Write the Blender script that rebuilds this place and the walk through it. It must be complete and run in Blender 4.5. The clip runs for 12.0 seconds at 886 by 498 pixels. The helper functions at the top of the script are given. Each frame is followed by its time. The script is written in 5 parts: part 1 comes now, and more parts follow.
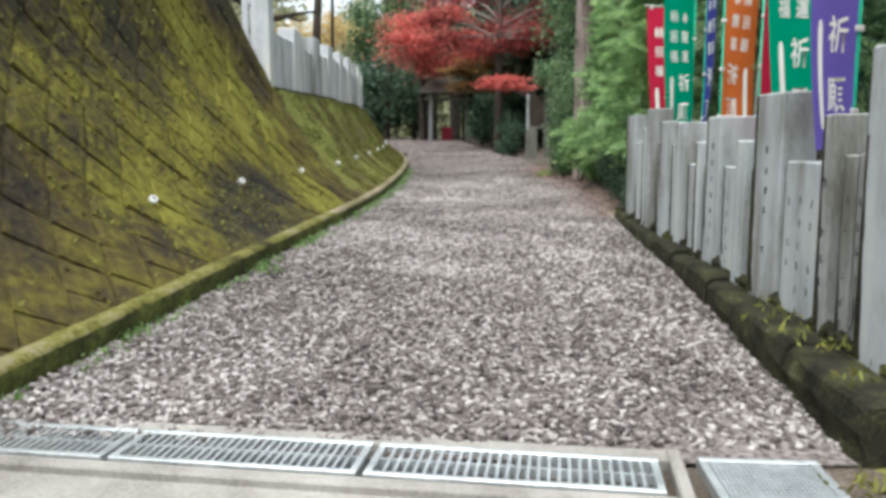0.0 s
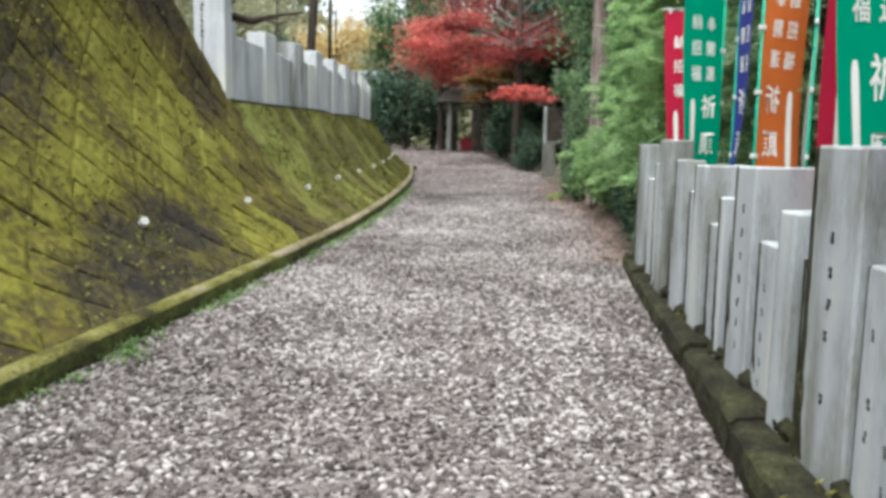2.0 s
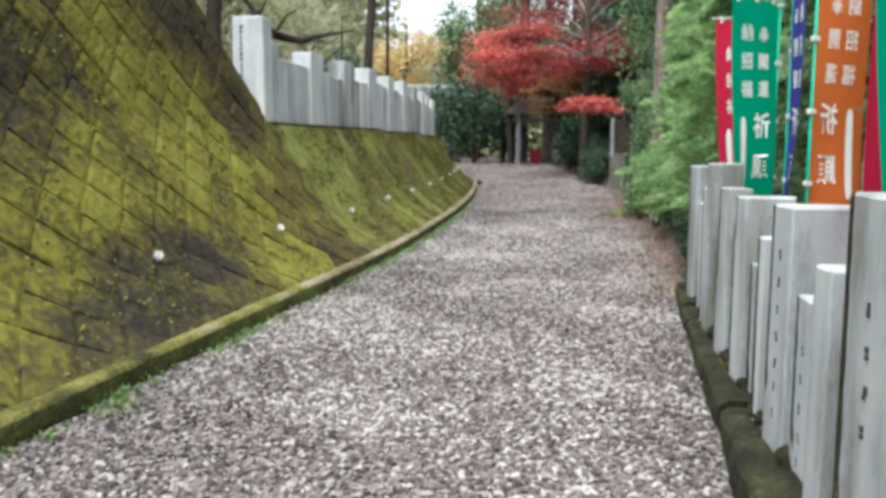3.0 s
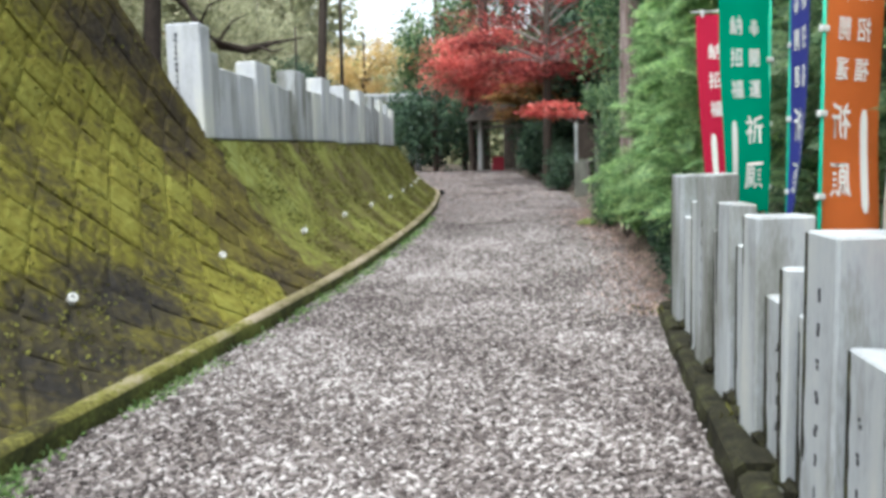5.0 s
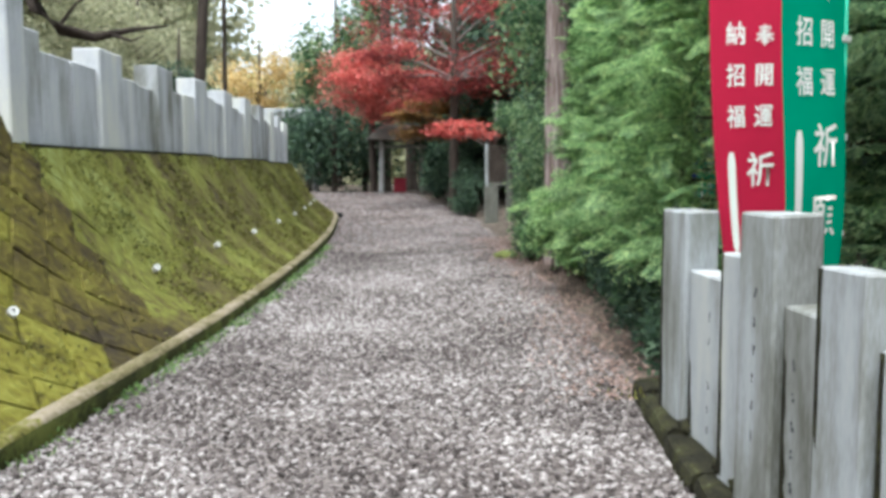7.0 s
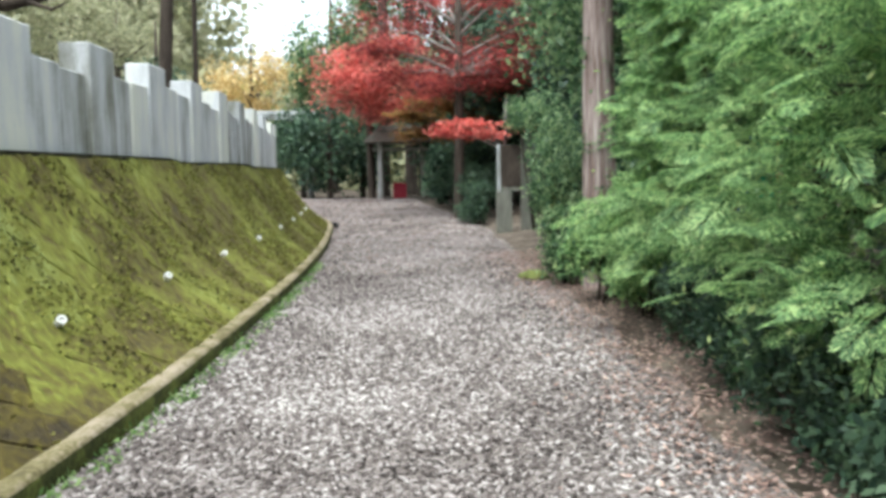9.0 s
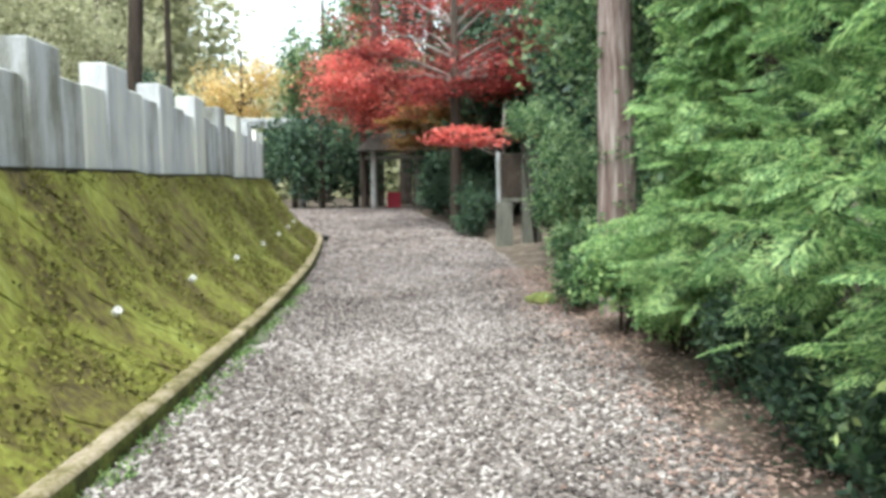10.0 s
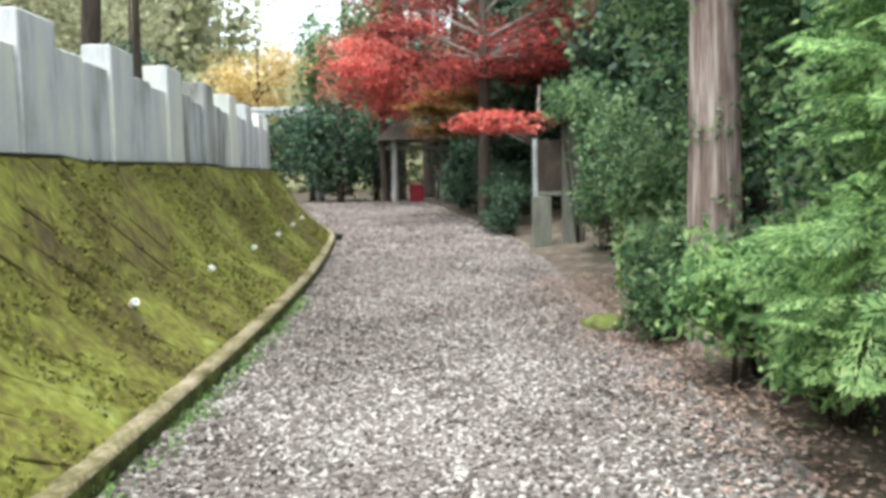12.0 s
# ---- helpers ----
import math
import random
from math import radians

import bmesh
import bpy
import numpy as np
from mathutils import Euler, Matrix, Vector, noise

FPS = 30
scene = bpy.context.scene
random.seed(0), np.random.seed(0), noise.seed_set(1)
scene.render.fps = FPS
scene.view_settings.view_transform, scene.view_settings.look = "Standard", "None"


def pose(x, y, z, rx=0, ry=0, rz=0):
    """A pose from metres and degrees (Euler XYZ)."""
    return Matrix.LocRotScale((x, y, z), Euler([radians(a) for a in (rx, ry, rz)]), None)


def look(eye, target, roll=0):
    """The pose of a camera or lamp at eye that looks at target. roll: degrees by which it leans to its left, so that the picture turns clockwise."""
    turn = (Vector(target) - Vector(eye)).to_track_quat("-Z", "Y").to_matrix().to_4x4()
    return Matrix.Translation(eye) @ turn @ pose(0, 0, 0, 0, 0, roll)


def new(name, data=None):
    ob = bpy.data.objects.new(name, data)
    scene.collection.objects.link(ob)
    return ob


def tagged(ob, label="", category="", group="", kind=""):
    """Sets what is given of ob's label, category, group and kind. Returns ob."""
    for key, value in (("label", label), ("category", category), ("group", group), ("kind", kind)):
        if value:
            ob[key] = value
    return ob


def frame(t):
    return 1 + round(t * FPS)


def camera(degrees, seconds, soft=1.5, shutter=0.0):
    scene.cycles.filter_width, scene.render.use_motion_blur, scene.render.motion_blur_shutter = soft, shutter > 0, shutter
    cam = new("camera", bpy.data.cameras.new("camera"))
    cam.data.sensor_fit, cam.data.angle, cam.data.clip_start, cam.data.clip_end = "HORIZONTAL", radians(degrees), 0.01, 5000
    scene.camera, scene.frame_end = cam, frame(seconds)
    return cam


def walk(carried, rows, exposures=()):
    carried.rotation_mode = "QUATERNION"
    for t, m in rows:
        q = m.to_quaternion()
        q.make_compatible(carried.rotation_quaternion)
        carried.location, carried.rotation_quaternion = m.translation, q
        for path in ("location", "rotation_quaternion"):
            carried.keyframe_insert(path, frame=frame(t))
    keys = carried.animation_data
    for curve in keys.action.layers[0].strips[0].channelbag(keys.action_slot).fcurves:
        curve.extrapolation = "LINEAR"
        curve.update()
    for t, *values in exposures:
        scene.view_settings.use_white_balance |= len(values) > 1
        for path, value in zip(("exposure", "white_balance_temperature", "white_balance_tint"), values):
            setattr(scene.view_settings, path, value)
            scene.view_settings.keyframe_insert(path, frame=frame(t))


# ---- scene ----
cam = camera(56.9, 12.0, soft=3.7)
METRES, EYE, TILT, LEAN, TURN = 12.2, 1.62, 0.0, 0.0, 1.0
ROWS = [
    (0.0, 0.0, 0.0, 0.0, 0.01, -7.83, -0.07),
    (0.5, 0.0102, 0.0457, 0.005, -1.06, -7.51, -0.34),
    (1.0, 0.0267, 0.0848, 0.0103, -1.53, -7.36, -0.61),
    (1.5, 0.0404, 0.1189, 0.0156, -0.31, -7.21, -0.94),
    (2.0, 0.0515, 0.1586, 0.0198, 2.09, -7.42, -1.08),
    (2.5, 0.0654, 0.1842, 0.0219, 5.2, -7.54, -0.81),
    (3.0, 0.0834, 0.2022, 0.0307, 7.4, -6.73, -0.17),
    (5.0, 0.0793, 0.2688, 0.0357, 4.77, -6.22, 1.42),
    (5.5, 0.0744, 0.3099, 0.0354, 2.69, -6.01, 1.23),
    (6.0, 0.0719, 0.3542, 0.0371, 0.71, -5.69, 0.77),
    (6.5, 0.0662, 0.4039, 0.0381, -0.81, -4.9, 0.31),
    (7.0, 0.0652, 0.4544, 0.036, -2.24, -4.84, 0.08),
    (9.0, 0.0548, 0.6639, 0.0392, -2.38, -4.59, 0.73),
    (9.5, 0.0525, 0.7131, 0.0407, -2.85, -4.36, 0.82),
    (10.0, 0.0557, 0.7654, 0.0458, -2.76, -4.08, 0.9),
    (10.5, 0.0525, 0.8204, 0.0479, -2.78, -3.33, 1.12),
    (11.0, 0.0547, 0.8676, 0.045, -2.25, -3.32, 1.35),
    (11.5, 0.0548, 0.9231, 0.045, -1.64, -3.82, 1.35),
    (12.0, 0.0581, 0.9728, 0.0449, -1.1, -4.55, 0.97),
]
walk(cam, [(t, pose(0, 0, EYE, TILT, LEAN, TURN) @ pose(METRES * x, METRES * y, METRES * z, 90 + pitch, roll, yaw)) for t, x, y, z, yaw, pitch, roll in ROWS], [(0.0, 1.24, 6200, 4), (0.5, 1.36, 6200, 4), (1.0, 1.38, 6200, 4), (3.0, 1.4, 6150, 4), (5.0, 1.46, 6050, 4), (6.0, 1.36, 6000, 4), (7.0, 1.47, 6000, 4), (8.0, 1.52, 6000, 3), (10.0, 1.8, 6220, 0), (11.0, 1.87, 6220, 0), (12.0, 1.76, 6250, 0)])

# ---- world and light ----
world = bpy.data.worlds.new("sky")
scene.world = world
world.use_nodes = True
wn = world.node_tree
sky = wn.nodes.new("ShaderNodeTexSky")
sky.sky_type = "NISHITA"
sky.sun_disc = False
sky.sun_elevation = radians(70)
sky.sun_rotation = radians(204)
sky.air_density, sky.dust_density, sky.ozone_density = 1.0, 4.0, 1.0
wn.nodes["Background"].inputs["Strength"].default_value = 0.15
overcast = wn.nodes.new("ShaderNodeHueSaturation")
overcast.inputs["Saturation"].default_value = 0.25
wn.links.new(sky.outputs[0], overcast.inputs["Color"])
wn.links.new(overcast.outputs[0], wn.nodes["Background"].inputs["Color"])
sun = new("sun", bpy.data.lights.new("sun", "SUN"))
sun.data.energy, sun.data.angle, sun.data.color = 1.5, radians(60), (1.0, 0.985, 0.96)
sun.matrix_world = look((-2.7, -3.4, 11), (0, 0, 0))


# ---- materials ----
def hexc(r, g, b):
    return (r, g, b, 1.0)


def mat(name, stops, scale=6.0, fine=60.0, rough=0.85, bump=0.3, depth=0.02, island=0.0, per_object=0.0, metal=0.0, stretch=(1, 1, 1), fine_mix=0.35, spec=0.3, light=0.0, big=None):
    """Colour ramp over noise at two scales, with relief. stops: (place, colour)."""
    m = bpy.data.materials.new(name)
    m.use_nodes = True
    nt = m.node_tree
    n, l = nt.nodes, nt.links
    bs = n["Principled BSDF"]
    geo = n.new("ShaderNodeNewGeometry")
    mp = n.new("ShaderNodeMapping")
    mp.inputs["Scale"].default_value = stretch
    l.new(geo.outputs["Position"], mp.inputs["Vector"])
    a = n.new("ShaderNodeTexNoise")
    a.inputs["Scale"].default_value, a.inputs["Detail"].default_value, a.inputs["Roughness"].default_value = scale, 6, 0.62
    b = n.new("ShaderNodeTexNoise")
    b.inputs["Scale"].default_value, b.inputs["Detail"].default_value = fine, 4
    for t in (a, b):
        l.new(mp.outputs[0], t.inputs["Vector"])
    mx = n.new("ShaderNodeMix")
    mx.inputs[0].default_value = fine_mix
    l.new(a.outputs["Fac"], mx.inputs[2])
    l.new(b.outputs["Fac"], mx.inputs[3])
    val = mx.outputs[0]
    if big:
        c = n.new("ShaderNodeTexNoise")
        c.inputs["Scale"].default_value, c.inputs["Detail"].default_value = big[0], 3
        l.new(geo.outputs["Position"], c.inputs["Vector"])
        ba = n.new("ShaderNodeMath")
        ba.operation = "MULTIPLY_ADD"
        ba.inputs[1].default_value = big[1]
        bo = n.new("ShaderNodeMath")
        bo.operation = "SUBTRACT"
        bo.inputs[1].default_value = big[1] / 2
        l.new(val, bo.inputs[0])
        l.new(c.outputs["Fac"], ba.inputs[0])
        l.new(bo.outputs[0], ba.inputs[2])
        val = ba.outputs[0]
    for amount, socket in ((island, geo.outputs["Random Per Island"]), (per_object, None)):
        if amount:
            if socket is None:
                socket = n.new("ShaderNodeObjectInfo").outputs["Random"]
            ma = n.new("ShaderNodeMath")
            ma.operation = "MULTIPLY_ADD"
            l.new(socket, ma.inputs[0])
            ma.inputs[1].default_value = amount
            ad = n.new("ShaderNodeMath")
            ad.operation = "SUBTRACT"
            l.new(val, ad.inputs[0])
            ad.inputs[1].default_value = amount / 2
            l.new(ad.outputs[0], ma.inputs[2])
            val = ma.outputs[0]
    rp = n.new("ShaderNodeValToRGB")
    el = rp.color_ramp.elements
    while len(el) < len(stops):
        el.new(0.5)
    for e, (p, c) in zip(el, stops):
        e.position, e.color = p, (*c, 1)
    l.new(val, rp.inputs[0])
    l.new(rp.outputs[0], bs.inputs["Base Color"])
    bs.inputs["Roughness"].default_value = rough
    bs.inputs["Metallic"].default_value = metal
    bs.inputs["Specular IOR Level"].default_value = spec
    if bump:
        bp = n.new("ShaderNodeBump")
        bp.inputs["Strength"].default_value, bp.inputs["Distance"].default_value = bump, depth
        l.new(mx.outputs[0], bp.inputs["Height"])
        l.new(bp.outputs[0], bs.inputs["Normal"])
    if light:
        tr = n.new("ShaderNodeBsdfTranslucent")
        ms = n.new("ShaderNodeMixShader")
        ms.inputs[0].default_value = light
        l.new(rp.outputs[0], tr.inputs["Color"])
        l.new(bs.outputs[0], ms.inputs[1])
        l.new(tr.outputs[0], ms.inputs[2])
        l.new(ms.outputs[0], n["Material Output"].inputs["Surface"])
    return m


M_MOSS = mat("mossy_stone", [(0.3, (0.026, 0.023, 0.02)), (0.41, (0.052, 0.044, 0.023)), (0.49, (0.092, 0.08, 0.022)), (0.57, (0.15, 0.136, 0.024)), (0.7, (0.2, 0.195, 0.042))], 1.4, 14, 0.95, 1.0, 0.08, per_object=0.045, big=(0.55, 0.7), fine_mix=0.42, spec=0.1)
M_MOSS2 = mat("green_mossy_stone", [(0.3, (0.035, 0.027, 0.014)), (0.41, (0.072, 0.056, 0.017)), (0.49, (0.108, 0.102, 0.02)), (0.57, (0.15, 0.157, 0.026)), (0.7, (0.215, 0.24, 0.07))], 1.6, 14, 0.95, 1.0, 0.08, per_object=0.03, big=(0.6, 0.55), stretch=(1, 1, 0.4), fine_mix=0.45)
M_BROWN = mat("bare_brown_stone", [(0.3, (0.024, 0.02, 0.017)), (0.42, (0.045, 0.036, 0.021)), (0.52, (0.075, 0.06, 0.02)), (0.62, (0.115, 0.1, 0.023)), (0.74, (0.17, 0.16, 0.035))], 1.4, 14, 0.95, 1.0, 0.08, per_object=0.05, big=(0.7, 0.5), fine_mix=0.42, spec=0.1)
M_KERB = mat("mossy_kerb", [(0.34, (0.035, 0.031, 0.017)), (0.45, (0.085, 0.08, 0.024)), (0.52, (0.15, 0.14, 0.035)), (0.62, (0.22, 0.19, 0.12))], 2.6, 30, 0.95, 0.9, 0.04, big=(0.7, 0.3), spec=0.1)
M_KERBFACE = mat("dark_mossy_face", [(0.34, (0.014, 0.014, 0.008)), (0.5, (0.04, 0.045, 0.014)), (0.62, (0.085, 0.095, 0.024))], 3.0, 30, 0.95, 0.9, 0.04, big=(0.7, 0.3), spec=0.1)
M_KERBTOP = mat("pale_kerb_top", [(0.34, (0.06, 0.052, 0.03)), (0.46, (0.14, 0.12, 0.06)), (0.56, (0.24, 0.2, 0.14)), (0.7, (0.33, 0.28, 0.22))], 2.6, 30, 0.95, 0.9, 0.04, big=(0.7, 0.3), spec=0.1)
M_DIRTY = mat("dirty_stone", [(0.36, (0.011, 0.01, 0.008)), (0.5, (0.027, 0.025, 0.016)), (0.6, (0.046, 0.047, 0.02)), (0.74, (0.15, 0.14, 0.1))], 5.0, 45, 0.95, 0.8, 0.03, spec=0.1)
M_GRANITE = mat("weathered_granite", [(0.3, (0.12, 0.118, 0.098)), (0.42, (0.24, 0.245, 0.232)), (0.52, (0.36, 0.375, 0.39)), (0.66, (0.46, 0.465, 0.43))], 3.2, 120, 0.85, 0.25, 0.006, per_object=0.16, fine_mix=0.2, stretch=(1, 1, 0.16), big=(1.6, 0.25))
M_PALE = mat("pale_granite", [(0.3, (0.19, 0.19, 0.16)), (0.42, (0.36, 0.365, 0.355)), (0.52, (0.5, 0.51, 0.535)), (0.66, (0.62, 0.62, 0.56))], 3.4, 120, 0.85, 0.25, 0.006, per_object=0.24, stretch=(1, 1, 0.18), fine_mix=0.22, big=(1.4, 0.2))
M_SOIL = mat("soil_and_leaf_litter", [(0.3, (0.03, 0.024, 0.019)), (0.5, (0.085, 0.068, 0.054)), (0.65, (0.19, 0.155, 0.125))], 3.0, 50, 0.95, 0.8, 0.04, spec=0.1)
M_PATH = mat("gravel_bed", [(0.34, (0.05, 0.04, 0.037)), (0.46, (0.125, 0.104, 0.096)), (0.56, (0.21, 0.18, 0.17)), (0.7, (0.32, 0.283, 0.274))], 1.0, 34, 0.95, 1.0, 0.05, fine_mix=0.75, spec=0.1)
M_STONE = mat("gravel_stone", [(0.15, (0.036, 0.029, 0.027)), (0.38, (0.115, 0.095, 0.09)), (0.55, (0.205, 0.176, 0.168)), (0.8, (0.43, 0.395, 0.38))], 0.7, 90, 0.9, 0.1, 0.004, island=0.6, fine_mix=0.15, spec=0.2, big=(0.45, 0.26))
M_CONCRETE = mat("worn_concrete", [(0.3, (0.13, 0.115, 0.1)), (0.5, (0.25, 0.23, 0.21)), (0.7, (0.36, 0.34, 0.31))], 3.0, 70, 0.9, 0.4, 0.01)
M_STEEL = mat("galvanised_steel", [(0.35, (0.35, 0.37, 0.38)), (0.65, (0.6, 0.62, 0.63))], 8.0, 60, 0.45, 0.1, 0.003, metal=0.7)
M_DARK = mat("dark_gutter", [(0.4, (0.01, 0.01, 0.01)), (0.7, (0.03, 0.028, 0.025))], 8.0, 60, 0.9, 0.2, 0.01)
M_WHITE = mat("white_plastic", [(0.3, (0.4, 0.4, 0.38)), (0.6, (0.66, 0.66, 0.63))], 12, 80, 0.6, 0.1, 0.003)
M_BARK = mat("cedar_bark", [(0.3, (0.05, 0.034, 0.03)), (0.47, (0.19, 0.138, 0.124)), (0.6, (0.36, 0.3, 0.28)), (0.7, (0.46, 0.41, 0.39))], 13, 50, 0.95, 1.0, 0.04, stretch=(1, 1, 0.07), spec=0.1)
M_BARK2 = mat("dark_bark", [(0.3, (0.02, 0.016, 0.014)), (0.6, (0.07, 0.055, 0.045)), (0.75, (0.14, 0.12, 0.1))], 7, 40, 0.95, 0.9, 0.02, stretch=(1, 1, 0.25), spec=0.1)
M_MOSSBARK = mat("mossy_bark", [(0.35, (0.05, 0.05, 0.02)), (0.55, (0.14, 0.16, 0.05)), (0.7, (0.22, 0.22, 0.1))], 7, 40, 0.95, 0.9, 0.02, stretch=(1, 1, 0.4), spec=0.1)
M_GREY_WOOD = mat("weathered_wood", [(0.3, (0.07, 0.068, 0.058)), (0.55, (0.15, 0.148, 0.125)), (0.75, (0.22, 0.215, 0.19))], 6, 50, 0.9, 0.5, 0.01, stretch=(1, 1, 0.2))


def leafmat(name, dark, mid, bright, light=0.35, rough=0.55):
    return mat(name, [(0.22, dark), (0.5, mid), (0.8, bright)], 0.8, 9, rough, 0, island=0.7, fine_mix=0.3, spec=0.35, light=light)


M_HINOKI = leafmat("cypress_leaf", (0.065, 0.14, 0.055), (0.215, 0.37, 0.15), (0.5, 0.66, 0.28), 0.58)
M_LEAF = leafmat("evergreen_leaf", (0.035, 0.078, 0.04), (0.1, 0.185, 0.08), (0.28, 0.37, 0.18), 0.5, 0.38)
# darker copy of the evergreen leaf: deep green with shade put into the colour
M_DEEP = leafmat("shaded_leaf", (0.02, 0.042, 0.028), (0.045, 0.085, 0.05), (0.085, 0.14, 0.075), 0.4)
M_RED = leafmat("red_maple_leaf", (0.4, 0.075, 0.07), (0.6, 0.14, 0.12), (0.76, 0.26, 0.21), 0.45)
M_DARKRED = leafmat("dark_maple_leaf", (0.16, 0.035, 0.04), (0.32, 0.06, 0.06), (0.5, 0.12, 0.1), 0.4)
M_RUST = leafmat("rusty_maple_leaf", (0.16, 0.13, 0.05), (0.34, 0.22, 0.07), (0.55, 0.26, 0.1), 0.45)
M_YELLOW = leafmat("yellow_leaf", (0.42, 0.28, 0.1), (0.6, 0.43, 0.17), (0.7, 0.57, 0.3), 0.4)
M_LIME = leafmat("pale_green_leaf", (0.14, 0.19, 0.05), (0.26, 0.32, 0.10), (0.4, 0.42, 0.16), 0.4)
# olive paled and greyed: the haze of distance is put into the leaf colour
M_OLIVE = leafmat("hazy_olive_leaf", (0.2, 0.21, 0.12), (0.34, 0.35, 0.2), (0.5, 0.48, 0.32), 0.5)
M_GRASS = leafmat("weed_leaf", (0.06, 0.12, 0.03), (0.14, 0.24, 0.07), (0.26, 0.36, 0.14), 0.35, 0.9)
M_LEAFMIX = leafmat("pale_small_leaf", (0.1, 0.17, 0.07), (0.22, 0.33, 0.12), (0.4, 0.48, 0.2), 0.5)
M_MOSSLEAF = leafmat("moss_tuft", (0.045, 0.042, 0.014), (0.12, 0.114, 0.025), (0.215, 0.215, 0.05), 0.2, 0.95)
M_LITTER = leafmat("fallen_leaf", (0.12, 0.075, 0.06), (0.26, 0.165, 0.14), (0.42, 0.3, 0.25), 0.1, 0.9)
M_TWIG = mat("grey_twig", [(0.3, (0.12, 0.1, 0.09)), (0.7, (0.32, 0.29, 0.27))], 6, 40, 0.95, 0.4, 0.01)


def cloth(name, c):
    d = tuple(v * 0.8 for v in c)
    return mat(name, [(0.3, d), (0.7, c)], 3, 300, 0.8, 0.1, 0.002, spec=0.15, light=0.3)


M_CRED = cloth("crimson_cloth", (0.62, 0.02, 0.07))
M_CGREEN = cloth("green_cloth", (0.0, 0.36, 0.2))
M_CORANGE = cloth("orange_cloth", (0.72, 0.18, 0.04))
M_CPURPLE = cloth("purple_cloth", (0.16, 0.12, 0.48))
M_CBLUE = cloth("blue_cloth", (0.05, 0.06, 0.33))
M_CWHITE = cloth("white_cloth", (0.8, 0.82, 0.78))
M_INK = mat("white_print", [(0.3, (0.75, 0.75, 0.7)), (0.7, (0.84, 0.84, 0.8))], 4, 200, 0.8, 0)
M_BLACK = mat("engraved_black", [(0.3, (0.03, 0.03, 0.035)), (0.7, (0.07, 0.07, 0.08))], 9, 80, 0.9, 0)
M_POLE = mat("green_plastic_pole", [(0.3, (0.0, 0.26, 0.15)), (0.7, (0.02, 0.38, 0.24))], 5, 80, 0.45, 0)
M_SKYBLUE = mat("blue_plastic_pole", [(0.3, (0.06, 0.25, 0.42)), (0.7, (0.1, 0.34, 0.52))], 5, 80, 0.45, 0)
M_VERMILION = mat("vermilion_paint", [(0.3, (0.2, 0.01, 0.02)), (0.7, (0.3, 0.02, 0.04))], 5, 60, 0.6, 0.1)


# ---- building helpers ----
def mesh_from(name, verts, faces):
    me = bpy.data.meshes.new(name)
    me.from_pydata([tuple(v) for v in verts], [], [tuple(f) for f in faces])
    me.update()
    return me


def fast_mesh(name, verts, faces):
    """A mesh from numpy arrays: verts (n, 3), faces (m, k), all of k corners."""
    me = bpy.data.meshes.new(name)
    v, f = np.asarray(verts, np.float32), np.asarray(faces, np.int32)
    k = f.shape[1]
    me.vertices.add(len(v))
    me.vertices.foreach_set("co", v.ravel())
    me.loops.add(f.size)
    me.loops.foreach_set("vertex_index", f.ravel())
    me.polygons.add(len(f))
    me.polygons.foreach_set("loop_start", np.arange(0, f.size, k, dtype=np.int32))
    me.update(calc_edges=True)
    me.validate()
    return me


def obj(name, me, material, parent=None, label="", category="", group="", kind=""):
    ob = new(name, me)
    if not me.materials:
        me.materials.append(material)
    if parent:
        ob.parent = parent
    return tagged(ob, label, category, group, kind)


def part(name, bm, material, parent, label=""):
    me = bpy.data.meshes.new(name)
    bm.to_mesh(me)
    bm.free()
    return obj(name, me, material, parent, label)


def thing(name, place, label, category, group=""):
    e = new(name)
    e.location = place
    e.empty_display_size = 0.1
    return tagged(e, label, category, group)


def box(x0, x1, y0, y1, z0, z1, bevel=0.012, jitter=0.0, seed=0):
    bm = bmesh.new()
    bmesh.ops.create_cube(bm, size=1)
    r = random.Random(seed)
    for v in bm.verts:
        v.co = Vector(((x0 + x1) / 2 + v.co.x * (x1 - x0), (y0 + y1) / 2 + v.co.y * (y1 - y0), (z0 + z1) / 2 + v.co.z * (z1 - z0)))
        v.co += Vector((r.uniform(-1, 1), r.uniform(-1, 1), r.uniform(-1, 1))) * jitter
    if bevel:
        bmesh.ops.bevel(bm, geom=bm.edges[:], offset=bevel, segments=1, affect="EDGES")
    return bm


def tube(points, radii, sides=10, wobble=0.0, seed=0):
    """A tapered tube along points."""
    r = random.Random(seed)
    bm = bmesh.new()
    rings = []
    n = len(points)
    for i, p in enumerate(points):
        p = Vector(p)
        d = (Vector(points[min(i + 1, n - 1)]) - Vector(points[max(i - 1, 0)])).normalized()
        a = d.orthogonal().normalized() if abs(d.z) < 0.9 else Vector((1, 0, 0)).cross(d).normalized()
        b = d.cross(a)
        rings.append([bm.verts.new(p + (a * math.cos(2 * math.pi * k / sides) + b * math.sin(2 * math.pi * k / sides)) * radii[i] * (1 + r.uniform(-wobble, wobble))) for k in range(sides)])
    for u, v in zip(rings, rings[1:]):
        for k in range(sides):
            bm.faces.new((u[k], u[(k + 1) % sides], v[(k + 1) % sides], v[k]))
    bm.faces.new(rings[0][::-1])
    bm.faces.new(rings[-1])
    for f in bm.faces:
        f.smooth = len(f.verts) == 4
    return bm


def join_bm(parts):
    out = bmesh.new()
    for bm in parts:
        me = bpy.data.meshes.new("tmp")
        bm.to_mesh(me)
        bm.free()
        out.from_mesh(me)
        bpy.data.meshes.remove(me)
    return out


